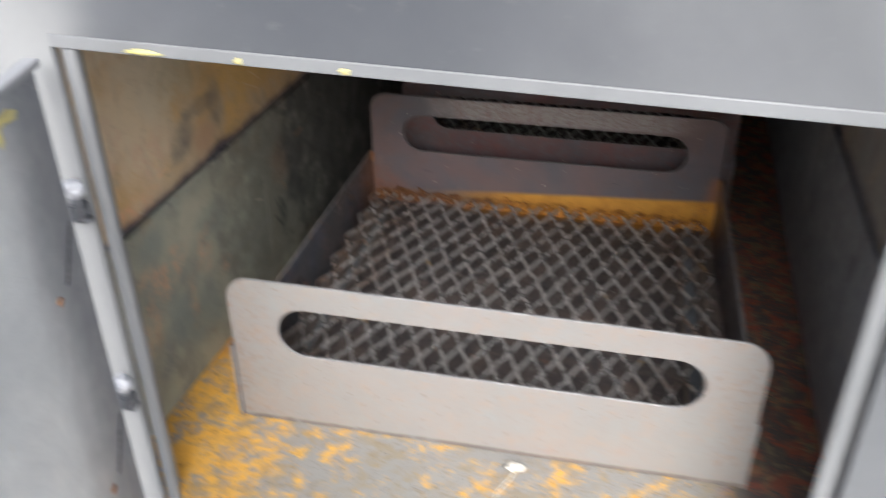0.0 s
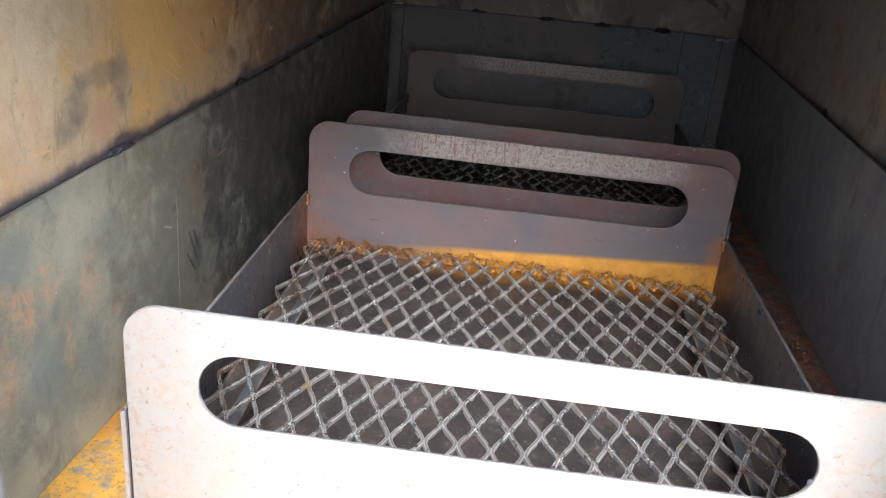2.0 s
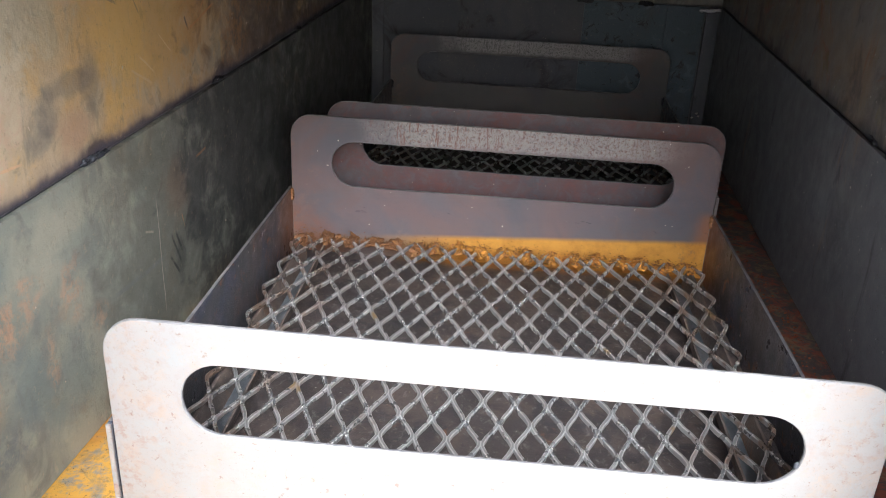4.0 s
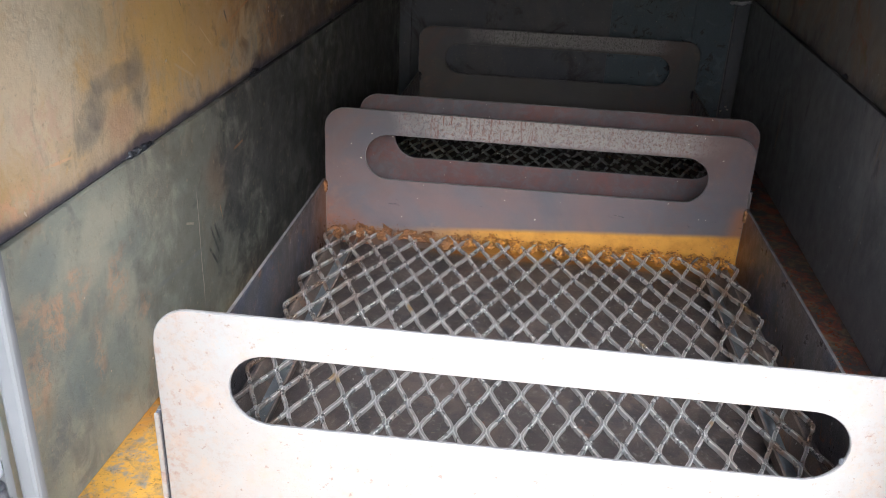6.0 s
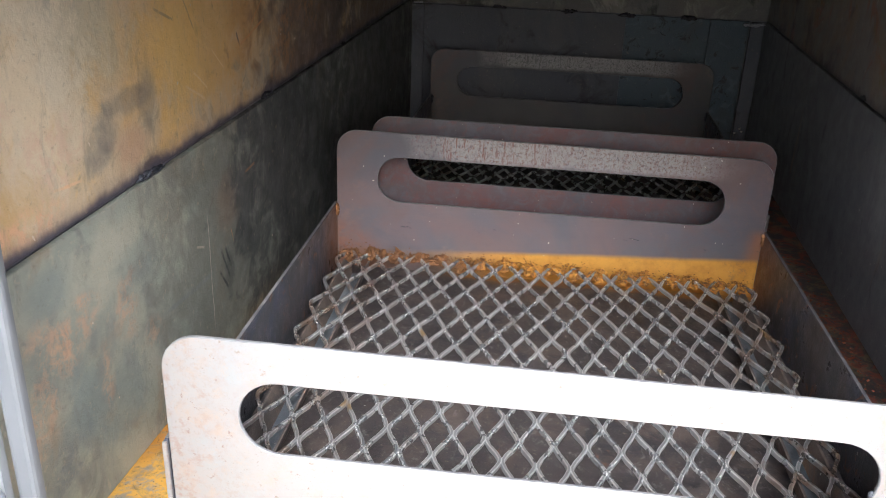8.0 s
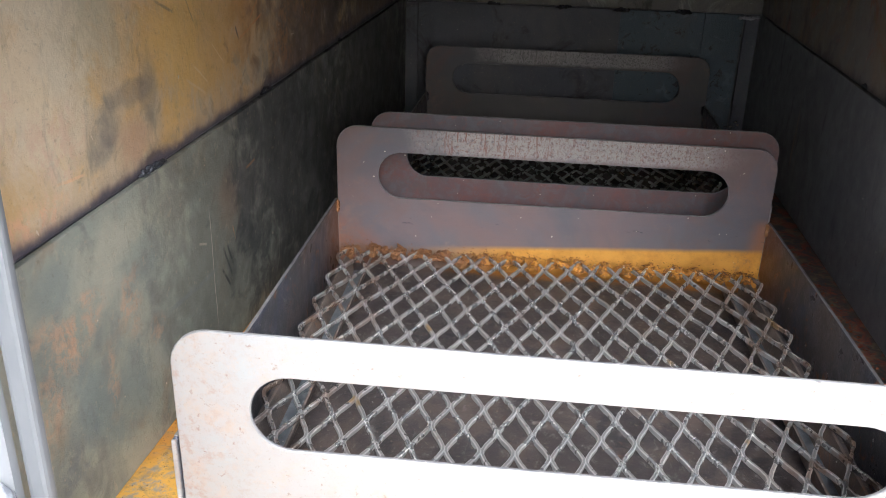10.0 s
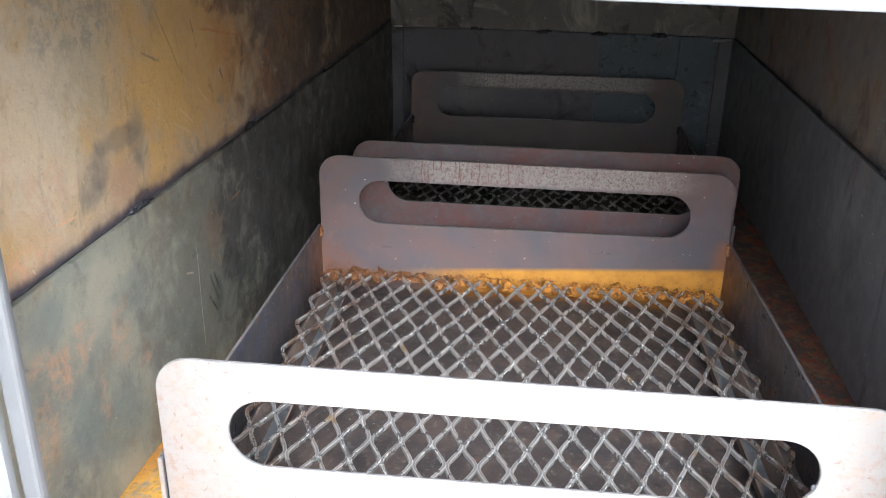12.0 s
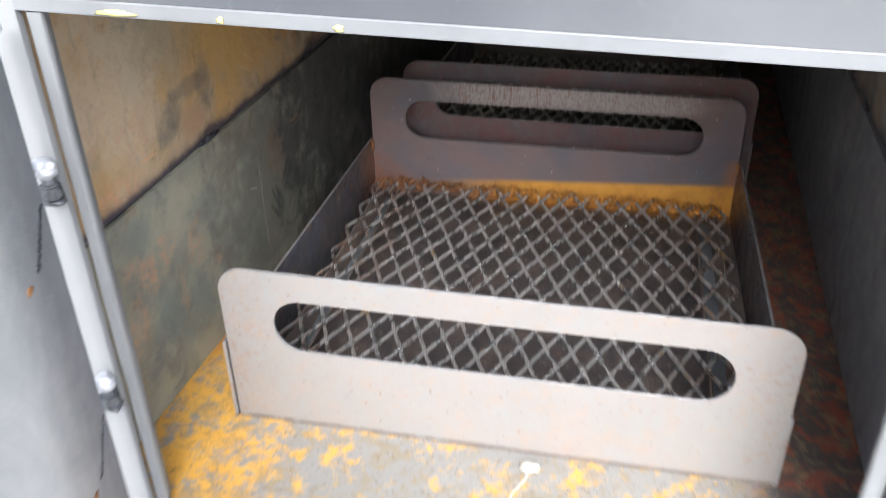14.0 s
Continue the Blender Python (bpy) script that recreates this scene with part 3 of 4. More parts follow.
def toned_face():
    """Grey enamel; lit hinge post and dark reflection over the opening are painted in."""
    m, n, l, b = material("grey_enamel_with_reflection", 0.42)
    p = coords(n, l)
    c = mix(n, l, step(n, l, cloud(n, l, p, 6, 6, 0.6, 0.4), 0.35, 0.65), (0.13, 0.136, 0.143), (0.158, 0.164, 0.172))
    x, z = axis(n, l, 0), axis(n, l, 2)
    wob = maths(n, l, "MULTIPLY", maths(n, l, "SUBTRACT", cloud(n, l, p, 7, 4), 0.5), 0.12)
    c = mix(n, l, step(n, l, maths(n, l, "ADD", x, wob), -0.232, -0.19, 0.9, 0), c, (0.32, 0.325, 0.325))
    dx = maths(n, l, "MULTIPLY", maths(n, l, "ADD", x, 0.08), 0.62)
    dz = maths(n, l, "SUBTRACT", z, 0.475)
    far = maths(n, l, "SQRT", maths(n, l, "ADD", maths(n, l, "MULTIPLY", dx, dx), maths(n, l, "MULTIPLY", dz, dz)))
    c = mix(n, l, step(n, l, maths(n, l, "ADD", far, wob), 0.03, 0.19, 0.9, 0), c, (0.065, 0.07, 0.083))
    c = mix(n, l, step(n, l, cloud(n, l, p, 90, 5, 0.7), 0.6, 0.72, 0, 0.2), c, (0.2, 0.2, 0.2))
    l.new(c, b.inputs["Base Color"])
    l.new(step(n, l, cloud(n, l, p, 40, 4), 0.3, 0.7, 0.36, 0.52), b.inputs["Roughness"])
    relief(n, l, b, cloud(n, l, p, 350, 3), 0.1, 0.0005)
    return m


face_paint = toned_face()
lip_paint = paint("chipped_grey_enamel", (0.29, 0.3, 0.315), (0.34, 0.35, 0.365), (0.8, 0.62, 0.1), 0.74)
edge_paint = paint("worn_grey_enamel_edge", (0.185, 0.191, 0.198), (0.23, 0.236, 0.244), (0.7, 0.6, 0.2), 0.75)
door_paint = rusty_plate("streaked_grey_door_paint", (0.56, 0.59, 0.6), (0.76, 0.78, 0.775), (0.62, 0.59, 0.52), 0.6, 0.12, 0.5, 0.0, 8.0, (1, 1, 0.5), dark=(0.26, 0.28, 0.3), dark_at=0.62, hinge_shade=(0.1, 0.105, 0.125))
yellow_paint = paint("yellow_paint_patch", (0.66, 0.55, 0.16), (0.66, 0.61, 0.32))
bright_steel = rusty_plate("bright_steel", (0.72, 0.73, 0.76), (0.6, 0.61, 0.64), (0.35, 0.33, 0.31), 0.62, 0.1, 0.5, 0.35, 60.0)
concrete = rusty_plate("concrete", (0.42, 0.415, 0.4), (0.48, 0.475, 0.46), (0.36, 0.355, 0.34), 0.6, 0.1, 0.85, 0.0, 2.0)
white_crumb = paint("pale_flake", (0.75, 0.72, 0.66), (0.7, 0.68, 0.6))


# ---- mesh helpers ----
def finish(name, bm, mat, parent=None, label="", smooth=False):
    me = bpy.data.meshes.new(name)
    bm.to_mesh(me)
    bm.free()
    me.materials.append(mat)
    if smooth:
        for f in me.polygons:
            f.use_smooth = True
    ob = new(name, me)
    if parent:
        ob.parent = parent
    return tagged(ob, label) if label else ob


part = finish


def empty(name, m, label, category, group="", kind=""):
    ob = new(name)
    ob.matrix_world = m
    ob.empty_display_size = 0.05
    return tagged(ob, label, category, group, kind)


def add_box(bm, lo, hi, bevel=0.0, segments=2):
    c = [(a + b) / 2 for a, b in zip(lo, hi)]
    s = [b - a for a, b in zip(lo, hi)]
    made = bmesh.ops.create_cube(bm, size=1, matrix=Matrix.Translation(c) @ Matrix.Diagonal((*s, 1)))["verts"]
    if bevel:
        es = list({e for v in made for e in v.link_edges})
        bmesh.ops.bevel(bm, geom=es, offset=bevel, segments=segments, affect="EDGES", profile=0.5)


def box(lo, hi, bevel=0.0, segments=2):
    bm = bmesh.new()
    add_box(bm, lo, hi, bevel, segments)
    return bm


def add_rod(bm, p, q, r, sides=16, bevel=0.0):
    p, q = Vector(p), Vector(q)
    m = Matrix.Translation((p + q) / 2) @ (q - p).to_track_quat("Z", "Y").to_matrix().to_4x4()
    made = bmesh.ops.create_cone(bm, cap_ends=True, segments=sides, radius1=r, radius2=r, depth=(q - p).length, matrix=m)["verts"]
    if bevel:
        es = [e for e in {e for v in made for e in v.link_edges} if max(len(f.verts) for f in e.link_faces) > 4]
        bmesh.ops.bevel(bm, geom=es, offset=bevel, segments=2, affect="EDGES")


def add_blob(bm, c, r, rough=0.35, seed=0.0, sub=2):
    made = bmesh.ops.create_icosphere(bm, subdivisions=sub, radius=1)["verts"]
    for v in made:
        k = 1 + rough * noise.noise(v.co * 1.7 + Vector((seed, seed * 2.3, 1.1)))
        v.co = Vector(c) + Vector((v.co.x * r[0] * k, v.co.y * r[1] * k, v.co.z * r[2] * k))


def loop_round(x0, x1, z0, z1, r_low, r_high, k=8):
    """Outline of a rectangle with rounded corners, anticlockwise in x, z."""
    pts = []
    for cx, cz, r, a0 in ((x1 - r_low, z0 + r_low, r_low, -90), (x1 - r_high, z1 - r_high, r_high, 0), (x0 + r_high, z1 - r_high, r_high, 90), (x0 + r_low, z0 + r_low, r_low, 180)):
        for i in range(k + 1):
            a = radians(a0 + 90 * i / k)
            pts.append((cx + r * math.cos(a), cz + r * math.sin(a)))
    return pts


def slotted_plate(w, h, t, corner, s_in, s_lo, s_hi, skew=0.0, wide=1.0):
    """An upright plate across x, from y 0 to t, with a rounded top and a hand slot right through it; skew and wide fit
    it to the camera's view.
    """
    bm = bmesh.new()
    outer = loop_round(-w / 2, w / 2, 0, h, 0.0012, corner)
    rs = (s_hi - s_lo) / 2
    inner = loop_round(-w / 2 + s_in, w / 2 - s_in, s_lo, s_hi, rs - 0.0001, rs - 0.0001)
    rings = []
    for pts in (outer, inner):
        vs = [bm.verts.new((x, 0, z)) for x, z in pts]
        es = [bm.edges.new((vs[i], vs[(i + 1) % len(vs)])) for i in range(len(vs))]
        rings.append(es)
    bmesh.ops.triangle_fill(bm, use_beauty=True, edges=rings[0] + rings[1])
    bmesh.ops.recalc_face_normals(bm, faces=bm.faces)
    made = bmesh.ops.extrude_face_region(bm, geom=bm.faces[:])["geom"]
    bmesh.ops.translate(bm, vec=(0, t, 0), verts=[g for g in made if isinstance(g, bmesh.types.BMVert)])
    bmesh.ops.recalc_face_normals(bm, faces=bm.faces)
    rim = [e for e in bm.edges if len(e.link_faces) == 2 and e.calc_face_angle(0) > 1.2 and abs(e.verts[0].co.y - e.verts[1].co.y) < 1e-6]
    bmesh.ops.bevel(bm, geom=rim, offset=0.0006, segments=1, affect="EDGES")
    for v in bm.verts:
        v.co.z -= skew * (v.co.x / w) * (v.co.z / h)
        v.co.x *= wide
    return bm


def expanded_metal(cols, rows, sw, lw, width, thick, lean, skew):
    """Expanded metal: zigzag strands that lie side by side in short bonds. The middle of its front edge is the origin."""
    made = []
    rnd = random.Random(4)
    jit = {}
    bond = lw * 0.135
    up = Vector((math.sin(radians(lean)), 0, math.cos(radians(lean))))
    profile = ((-1, -0.6), (-0.6, -1), (0.6, -1), (1, -0.6), (1, 0.72), (0.5, 1), (-0.5, 1), (-1, 0.72))

    def node_at(i, j):
        if (i, j) not in jit:
            jit[(i, j)] = Vector((rnd.gauss(0, 0.0003), rnd.gauss(0, 0.0004), rnd.gauss(0, 0.0003)))
        y = j * lw / 2
        x = (i * 0.5 - cols / 2) * sw
        return Vector((x, y + skew * x, 0)) + jit[(i, j)]

    for i in range(cols * 2):
        line = []
        for j in range(rows + 1):
            right = (i + j) % 2
            c = node_at(i + right, j) + Vector((width * (-0.38 if right else 0.38), 0, 0.0003 if right else -0.0003))
            if j > 0:
                line.append(c - Vector((0, bond * 0.55, 0)))
            if j < rows:
                line.append(c + Vector((0, bond * 0.55, 0)))
        cut = [line[0]]
        for a, b in zip(line, line[1:]):
            cut += [a * 0.75 + b * 0.25, a * 0.25 + b * 0.75]
        line = cut + [line[-1]]
        vs, fs, k = [], [], 0
        for p in range(len(line)):
            d = (line[min(p + 1, len(line) - 1)] - line[max(p - 1, 0)]).normalized()
            n2 = (up - d * up.dot(d)).normalized()
            sd = d.cross(n2)
            for u, w in profile:
                vs.append(line[p] + sd * (u * width / 2) + n2 * (w * thick / 2))
        for p in range(len(line) - 1):
            o = k + p * 8
            fs.extend((o + 8 + q, o + 8 + (q + 1) % 8, o + (q + 1) % 8, o + q) for q in range(8))
        o = k + (len(line) - 1) * 8
        fs += [tuple(range(k, k + 8)), tuple(range(o + 7, o - 1, -1))]
        me = bpy.data.meshes.new("strand")
        me.from_pydata([tuple(v) for v in vs], [], fs)
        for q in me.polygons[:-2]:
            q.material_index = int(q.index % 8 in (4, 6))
        me.update()
        made.append(me)
    return made


# ---- the chamber ----
XL, XR, YB, ZS, ZC = -0.293, 0.299, 1.10, 0.1957, 0.45
RISE, RISE_R, ZB = 0.0225, 0.018, 0.2135
ZO, YF = 0.3862, -0.115
OL, OR = -0.228, 0.244
T = 0.005


def lip_z(x):
    """The underside of the lip, which runs down a little towards +x."""
    return ZO - 0.013 * x


def leaning_box(lo, hi, low, high, bevel=0.0):
    """A box whose lower and upper faces climb along y by low and high."""
    bm = box(lo, hi, bevel)
    mid = (lo[2] + hi[2]) / 2
    for v in bm.verts:
        v.co.z += v.co.y * (low if v.co.z < mid else high)
    return bm


floor_ob = finish("floor", box((XL - 0.006, YF + 0.001, -0.006), (XR + 0.03, YB + 0.03, 0.0)), floor_rust)
tagged(floor_ob, "steel chamber floor with yellow rust patches", "floor", kind="structure")

wall_l = finish("wall_left", box((XL - 0.0075, YF + 0.006, -0.02), (XL - 0.0065, YB + 0.03, ZC + 0.05)), wall_black)
tagged(wall_l, "chamber side wall of ochre and grey-green steel plates", "wall", kind="structure")
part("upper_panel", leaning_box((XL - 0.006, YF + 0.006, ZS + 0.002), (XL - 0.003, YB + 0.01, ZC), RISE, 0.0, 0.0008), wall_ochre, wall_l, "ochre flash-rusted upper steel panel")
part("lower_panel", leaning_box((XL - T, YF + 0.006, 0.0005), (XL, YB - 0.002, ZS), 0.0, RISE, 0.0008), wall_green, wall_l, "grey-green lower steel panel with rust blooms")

wall_r = finish("wall_right", box((XR + 0.03, YF + 0.006, -0.02), (XR + 0.034, YB + 0.03, ZC + 0.05)), wall_black)
tagged(wall_r, "dark chamber side wall of two steel plates", "wall", kind="structure")
part("upper_panel", leaning_box((XR + 0.003, YF + 0.006, ZS), (XR + 0.009, YB + 0.01, ZC), RISE_R, 0.0, 0.0008), wall_dark, wall_r, "dark red-brown upper steel panel")
part("lower_panel", leaning_box((XR, YF + 0.006, 0.0005), (XR + T, YB - 0.002, ZS - 0.002), 0.0, RISE_R, 0.0008), wall_black, wall_r, "blackened lower steel panel")

wall_b = finish("wall_back", box((XL - 0.006, YB + 0.03, -0.02), (XR + 0.03, YB + 0.034, ZC + 0.05)), wall_black)
tagged(wall_b, "back wall of the chamber, brown above and dark below", "wall", kind="structure")
part("upper_panel", box((XL - 0.004, YB + 0.003, ZB + 0.0015), (XR + 0.004, YB + 0.008, ZC), 0.0008), back_brown, wall_b, "brown-grey stained upper panel")
part("lower_panel", box((XL + 0.001, YB, 0.0005), (0.0735, YB + 0.004, ZB), 0.0003), back_dark, wall_b, "blackened lower panel")
part("lower_panel", box((0.074, YB, 0.0005), (0.2115, YB + 0.0035, ZB), 0.0003), back_blue, wall_b, "blue-grey flaking lower panel")
part("lower_panel", box((0.212, YB, 0.0005), (0.274, YB + 0.004, ZB), 0.0003), back_blue, wall_b, "blue-grey lower panel")
for x0, x1 in ((XL + 0.001, XL + 0.022), (0.276, XR - 0.001)):
    part("corner_strip", box((x0, YB - 0.005, 0.0005), (x1, YB - 0.0005, ZB - 0.0005), 0.001), back_dark, wall_b)

ceiling = finish("ceiling", box((XL - 0.006, YF + 0.006, ZC), (XR + 0.03, YB + 0.03, ZC + 0.005)), wall_dark)
tagged(ceiling, "dark steel plate over the chamber", "ceiling", kind="structure")


def tack(parent, c, r, seed, mat=None, n=3, along=(0, 1, 0)):
    bm = bmesh.new()
    rnd = random.Random(seed)
    for i in range(n):
        o = Vector(along) * ((i - (n - 1) / 2) * r * 1.5)
        k = r * rnd.uniform(0.7, 1.1)
        add_blob(bm, Vector(c) + o + Vector((0, 0, rnd.uniform(-0.3, 0.3) * r)), (k * (0.4 + 0.9 * abs(along[0])), k * (0.5 + 0.9 * abs(along[1])), k * 0.55), 1.0, seed * 3.7 + i, 3)
    return part("weld_tack", bm, mat or weld_dark, parent, smooth=True)


for y, r, k in ((0.144, 0.0058, 4), (0.384, 0.0052, 3), (0.66, 0.004, 2)):
    tack(wall_l, (XL - 0.003, y, ZS + RISE * y + 0.002), r, y * 9, n=k)
for y, k in ((0.345, 3), (0.555, 2)):
    tack(wall_r, (XR + 0.003, y, ZS + RISE_R * y + 0.001), 0.004, y * 11, n=k)
for i, x in enumerate((-0.14, -0.02, 0.075, 0.175)):
    tack(wall_b, (x, YB - 0.001, ZB), 0.006, 8 + i, n=2, along=(1, 0, 0))
# Glints on these two tacks are painted with bright steel.
tack(wall_b, (0.281, YB - 0.006, ZB - 0.004), 0.004, 15, bright_steel, n=5, along=(1, 0, 0))
tack(wall_b, (-0.281, YB - 0.006, ZB + 0.002), 0.0028, 16, bright_steel, n=3, along=(1, 0, 0))

for i, (x, z) in enumerate(((0.290, 0.030), (0.279, 0.027), (0.286, 0.035))):
    bm = bmesh.new()
    add_blob(bm, (x, YB - 0.006, z), (0.0022, 0.0012, 0.0016), 0.9, i * 2.7)
    part("pale_speck", bm, white_crumb, wall_b, "pale fleck", smooth=True)

# ---- the front of the cabinet ----
FL, FR = -0.3035, 0.43
face = bmesh.new()
ring_in, ring_out = [], []
for x, z, u, w in ((OL - 0.0155, -0.007, FL, -0.6), (OR + 0.0155, -0.007, FR, -0.6), (OR + 0.0155, lip_z(OR + 0.0155) + 0.0085, FR, 1.05), (OL - 0.0155, lip_z(OL - 0.0155) + 0.0085, FL, 1.05)):
    ring_in.append([face.verts.new((x, y, z)) for y in (YF, YF + 0.005)])
    ring_out.append([face.verts.new((u, y, w)) for y in (YF, YF + 0.005)])
for i in range(4):
    j = (i + 1) % 4
    for quad in ((ring_in[i][0], ring_in[j][0], ring_out[j][0], ring_out[i][0]), (ring_in[i][1], ring_in[j][1], ring_out[j][1], ring_out[i][1]), (ring_in[i][0], ring_in[j][0], ring_in[j][1], ring_in[i][1]), (ring_out[i][0], ring_out[j][0], ring_out[j][1], ring_out[i][1])):
        face.faces.new(quad)
bmesh.ops.recalc_face_normals(face, faces=face.faces)
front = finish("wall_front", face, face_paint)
tagged(front, "grey painted steel cabinet front round the opening", "cabinet front", kind="structure")
lip = box((OL - 0.0155, YF - 0.0006, ZO), (OR + 0.0155, YF + 0.02, ZO + 0.0085), 0.001, 2)
for v in lip.verts:
    v.co.z += lip_z(v.co.x) - ZO
part("lip", lip, edge_paint, front, "pale lip with chipped yellow undercoat")


def jamb(x0, x1, label):
    """A folded jamb: it starts deep behind the face and rolls forward to the edge of the opening."""
    bm = bmesh.new()
    d = 1 if x1 > x0 else -1
    prof = [(x0, YF + 0.0185), (x0, YF + 0.0125), (x0 + d * 0.0044, YF + 0.0125), (x0 + d * 0.0047, YF + 0.0038), (x0 + d * 0.0058, YF + 0.0014), (x0 + d * 0.0078, YF + 0.0004), (x1 - d * 0.002, YF + 0.0004), (x1 - d * 0.0005, YF + 0.001), (x1, YF + 0.0026), (x1, YF + 0.0042), (x0 + d * 0.0062, YF + 0.0042), (x0 + d * 0.0062, YF + 0.0185)]
    rings = [[bm.verts.new((x, y, z)) for x, y in prof] for z in (-0.006, lip_z(x1) - 0.0004)]
    k = len(prof)
    for i in range(k):
        bm.faces.new((rings[0][i], rings[0][(i + 1) % k], rings[1][(i + 1) % k], rings[1][i]))
    bm.faces.new(rings[0])
    bm.faces.new(rings[1])
    bmesh.ops.recalc_face_normals(bm, faces=bm.faces)
    return part("jamb", bm, grey_paint, front, label, smooth=False)


jamb(OL - 0.0154, OL, "rolled jamb in pale grey paint")
jamb(OR + 0.0154, OR, "rolled jamb in pale grey paint")
# Added strip: its dark colour stands in for shade in the groove.
part("groove_shade", box((OL - 0.0152, YF + 0.0112, 0.0), (OL - 0.0112, YF + 0.0122, ZO - 0.004)), weld_dark, front, "dark strip that paints the shade in the jamb's groove")
casing = finish("wall_casing", box((FL, YF + 0.0055, -0.6), (FL + 0.0025, 1.2, 1.05)), grey_paint)
tagged(casing, "grey painted outer casing of the cabinet", "casing", kind="structure")
part("casing_side", box((FR - 0.005, YF + 0.0055, -0.6), (FR, 1.2, 1.05)), grey_paint, casing)
part("casing_back", box((FL + 0.0045, 1.195, -0.6), (FR - 0.0055, 1.2, 1.05)), grey_paint, casing)
part("casing_top", box((FL + 0.0045, YF + 0.0055, 1.045), (FR - 0.0055, 1.1945, 1.05)), grey_paint, casing)


def chips(parent, spots):
    for i, (x, w) in enumerate(spots):
        bm = bmesh.new()
        add_blob(bm, (x, YF - 0.0012, lip_z(x) + 0.0027), (w, 0.001, 0.0018), 0.8, i + 20.0)
        part("paint_chip", bm, yellow_paint, parent, "bare yellow undercoat chip", smooth=True)


chips(front, ((-0.18, 0.011), (-0.118, 0.0022), (-0.053, 0.0028)))

# ---- the door ----
DOOR = pose(-0.243, YF - 0.0145, 0, 0, 0, -74)
door = empty("door_1", DOOR, "open steel door, streaked grey inside with bright edges", "door", kind="structure")
def door_y(x):
    """The inner skin of the door rolls away towards the hinge."""
    return -0.003 * max(0.0, 1 - x / 0.055) ** 2


bm = bmesh.new()
prof = [(0.003 + 0.0065 * i, door_y(0.003 + 0.0065 * i)) for i in range(9)] + [(0.54, 0.0), (0.54, -0.005), (0.003, -0.008)]
skins = [[bm.verts.new((x, y, z)) for x, y in prof] for z in (-0.05, ZO - 0.004)]
for i in range(len(prof)):
    j = (i + 1) % len(prof)
    bm.faces.new((skins[0][i], skins[0][j], skins[1][j], skins[1][i]))
for e in skins:
    bm.faces.new(e)
bmesh.ops.recalc_face_normals(bm, faces=bm.faces)
leaf = part("door_leaf", bm, door_paint, door)
part("top_edge", box((0.001, -0.008, ZO - 0.0038), (0.542, 0.002, ZO + 0.002), 0.0015), lip_paint, door, "bright worn top edge")
for x, z, w, h in ((0.075, ZO - 0.014, 0.022, 0.004), (0.05, ZO - 0.016, 0.009, 0.0035), (0.066, ZO - 0.021, 0.0028, 0.006)):
    bm = bmesh.new()
    add_blob(bm, (x, 0.0, z), (w, 0.0008, h), 0.9, x * 50)
    part("paint_patch", bm, yellow_paint, leaf, "yellow paint patch", smooth=True)
for z in (0.2945, 0.130):
    hinge = empty("hinge", pose(-0.2475, YF - 0.0065, z), "welded steel barrel hinge on the door jamb", "hinge", "door hinges")
    bm = bmesh.new()
    add_rod(bm, (0, 0, -0.005), (0, 0, 0.0055), 0.0068, 20, 0.0026)
    add_blob(bm, (-0.001, -0.001, 0.0035), (0.0074, 0.0066, 0.005), 0.5, z * 20, 3)
    # The highlight on the upper knuckle is painted as bright steel.
    part("knuckle", bm, bright_steel, hinge, "upper knuckle with its glint painted bright", smooth=True)
    bm = bmesh.new()
    add_rod(bm, (0, 0, -0.0185), (0, 0, -0.0085), 0.0066, 20, 0.0015)
    part("knuckle", bm, weld_metal, hinge, "dark lower knuckle")
    bm = bmesh.new()
    add_rod(bm, (0, 0, -0.0085), (0, 0, -0.004), 0.0042, 14)
    part("pin", bm, weld_metal, hinge)
    bm = bmesh.new()
    add_blob(bm, (-0.001, 0.001, -0.021), (0.008, 0.006, 0.0035), 0.6, z * 33)
    part("weld_bead", bm, weld_metal, hinge, "uneven weld under the knuckle", smooth=True)
    bm = bmesh.new()
    for i in range(7):
        p0 = Vector((0.008 + i * 0.004, door_y(0.008 + i * 0.004), z - 0.014 - i * 0.0045))
        x1 = p0.x + 0.014 - i * 0.0012
        add_rod(bm, p0, Vector((x1, door_y(x1), p0.z - 0.009 + i * 0.001)), 0.0008, 6)
        add_blob(bm, p0 + Vector((0.004, 0, -0.002)), (0.0035, 0.0008, 0.0014), 0.8, z * 9 + i)
    part("hinge_weld", bm, weld_dark, door, "dark weld smear running from the hinge", smooth=True)
    bm = bmesh.new()
    add_blob(bm, (0.052, 0.0003, z - 0.047), (0.004, 0.001, 0.0028), 0.7, z * 5)
    part("rust_spot", bm, weld_rust, door, "small orange rust spot", smooth=True)


# ---- the trays ----
W, H, TP = 0.453, 0.155, 0.003
SIDE = 0.078


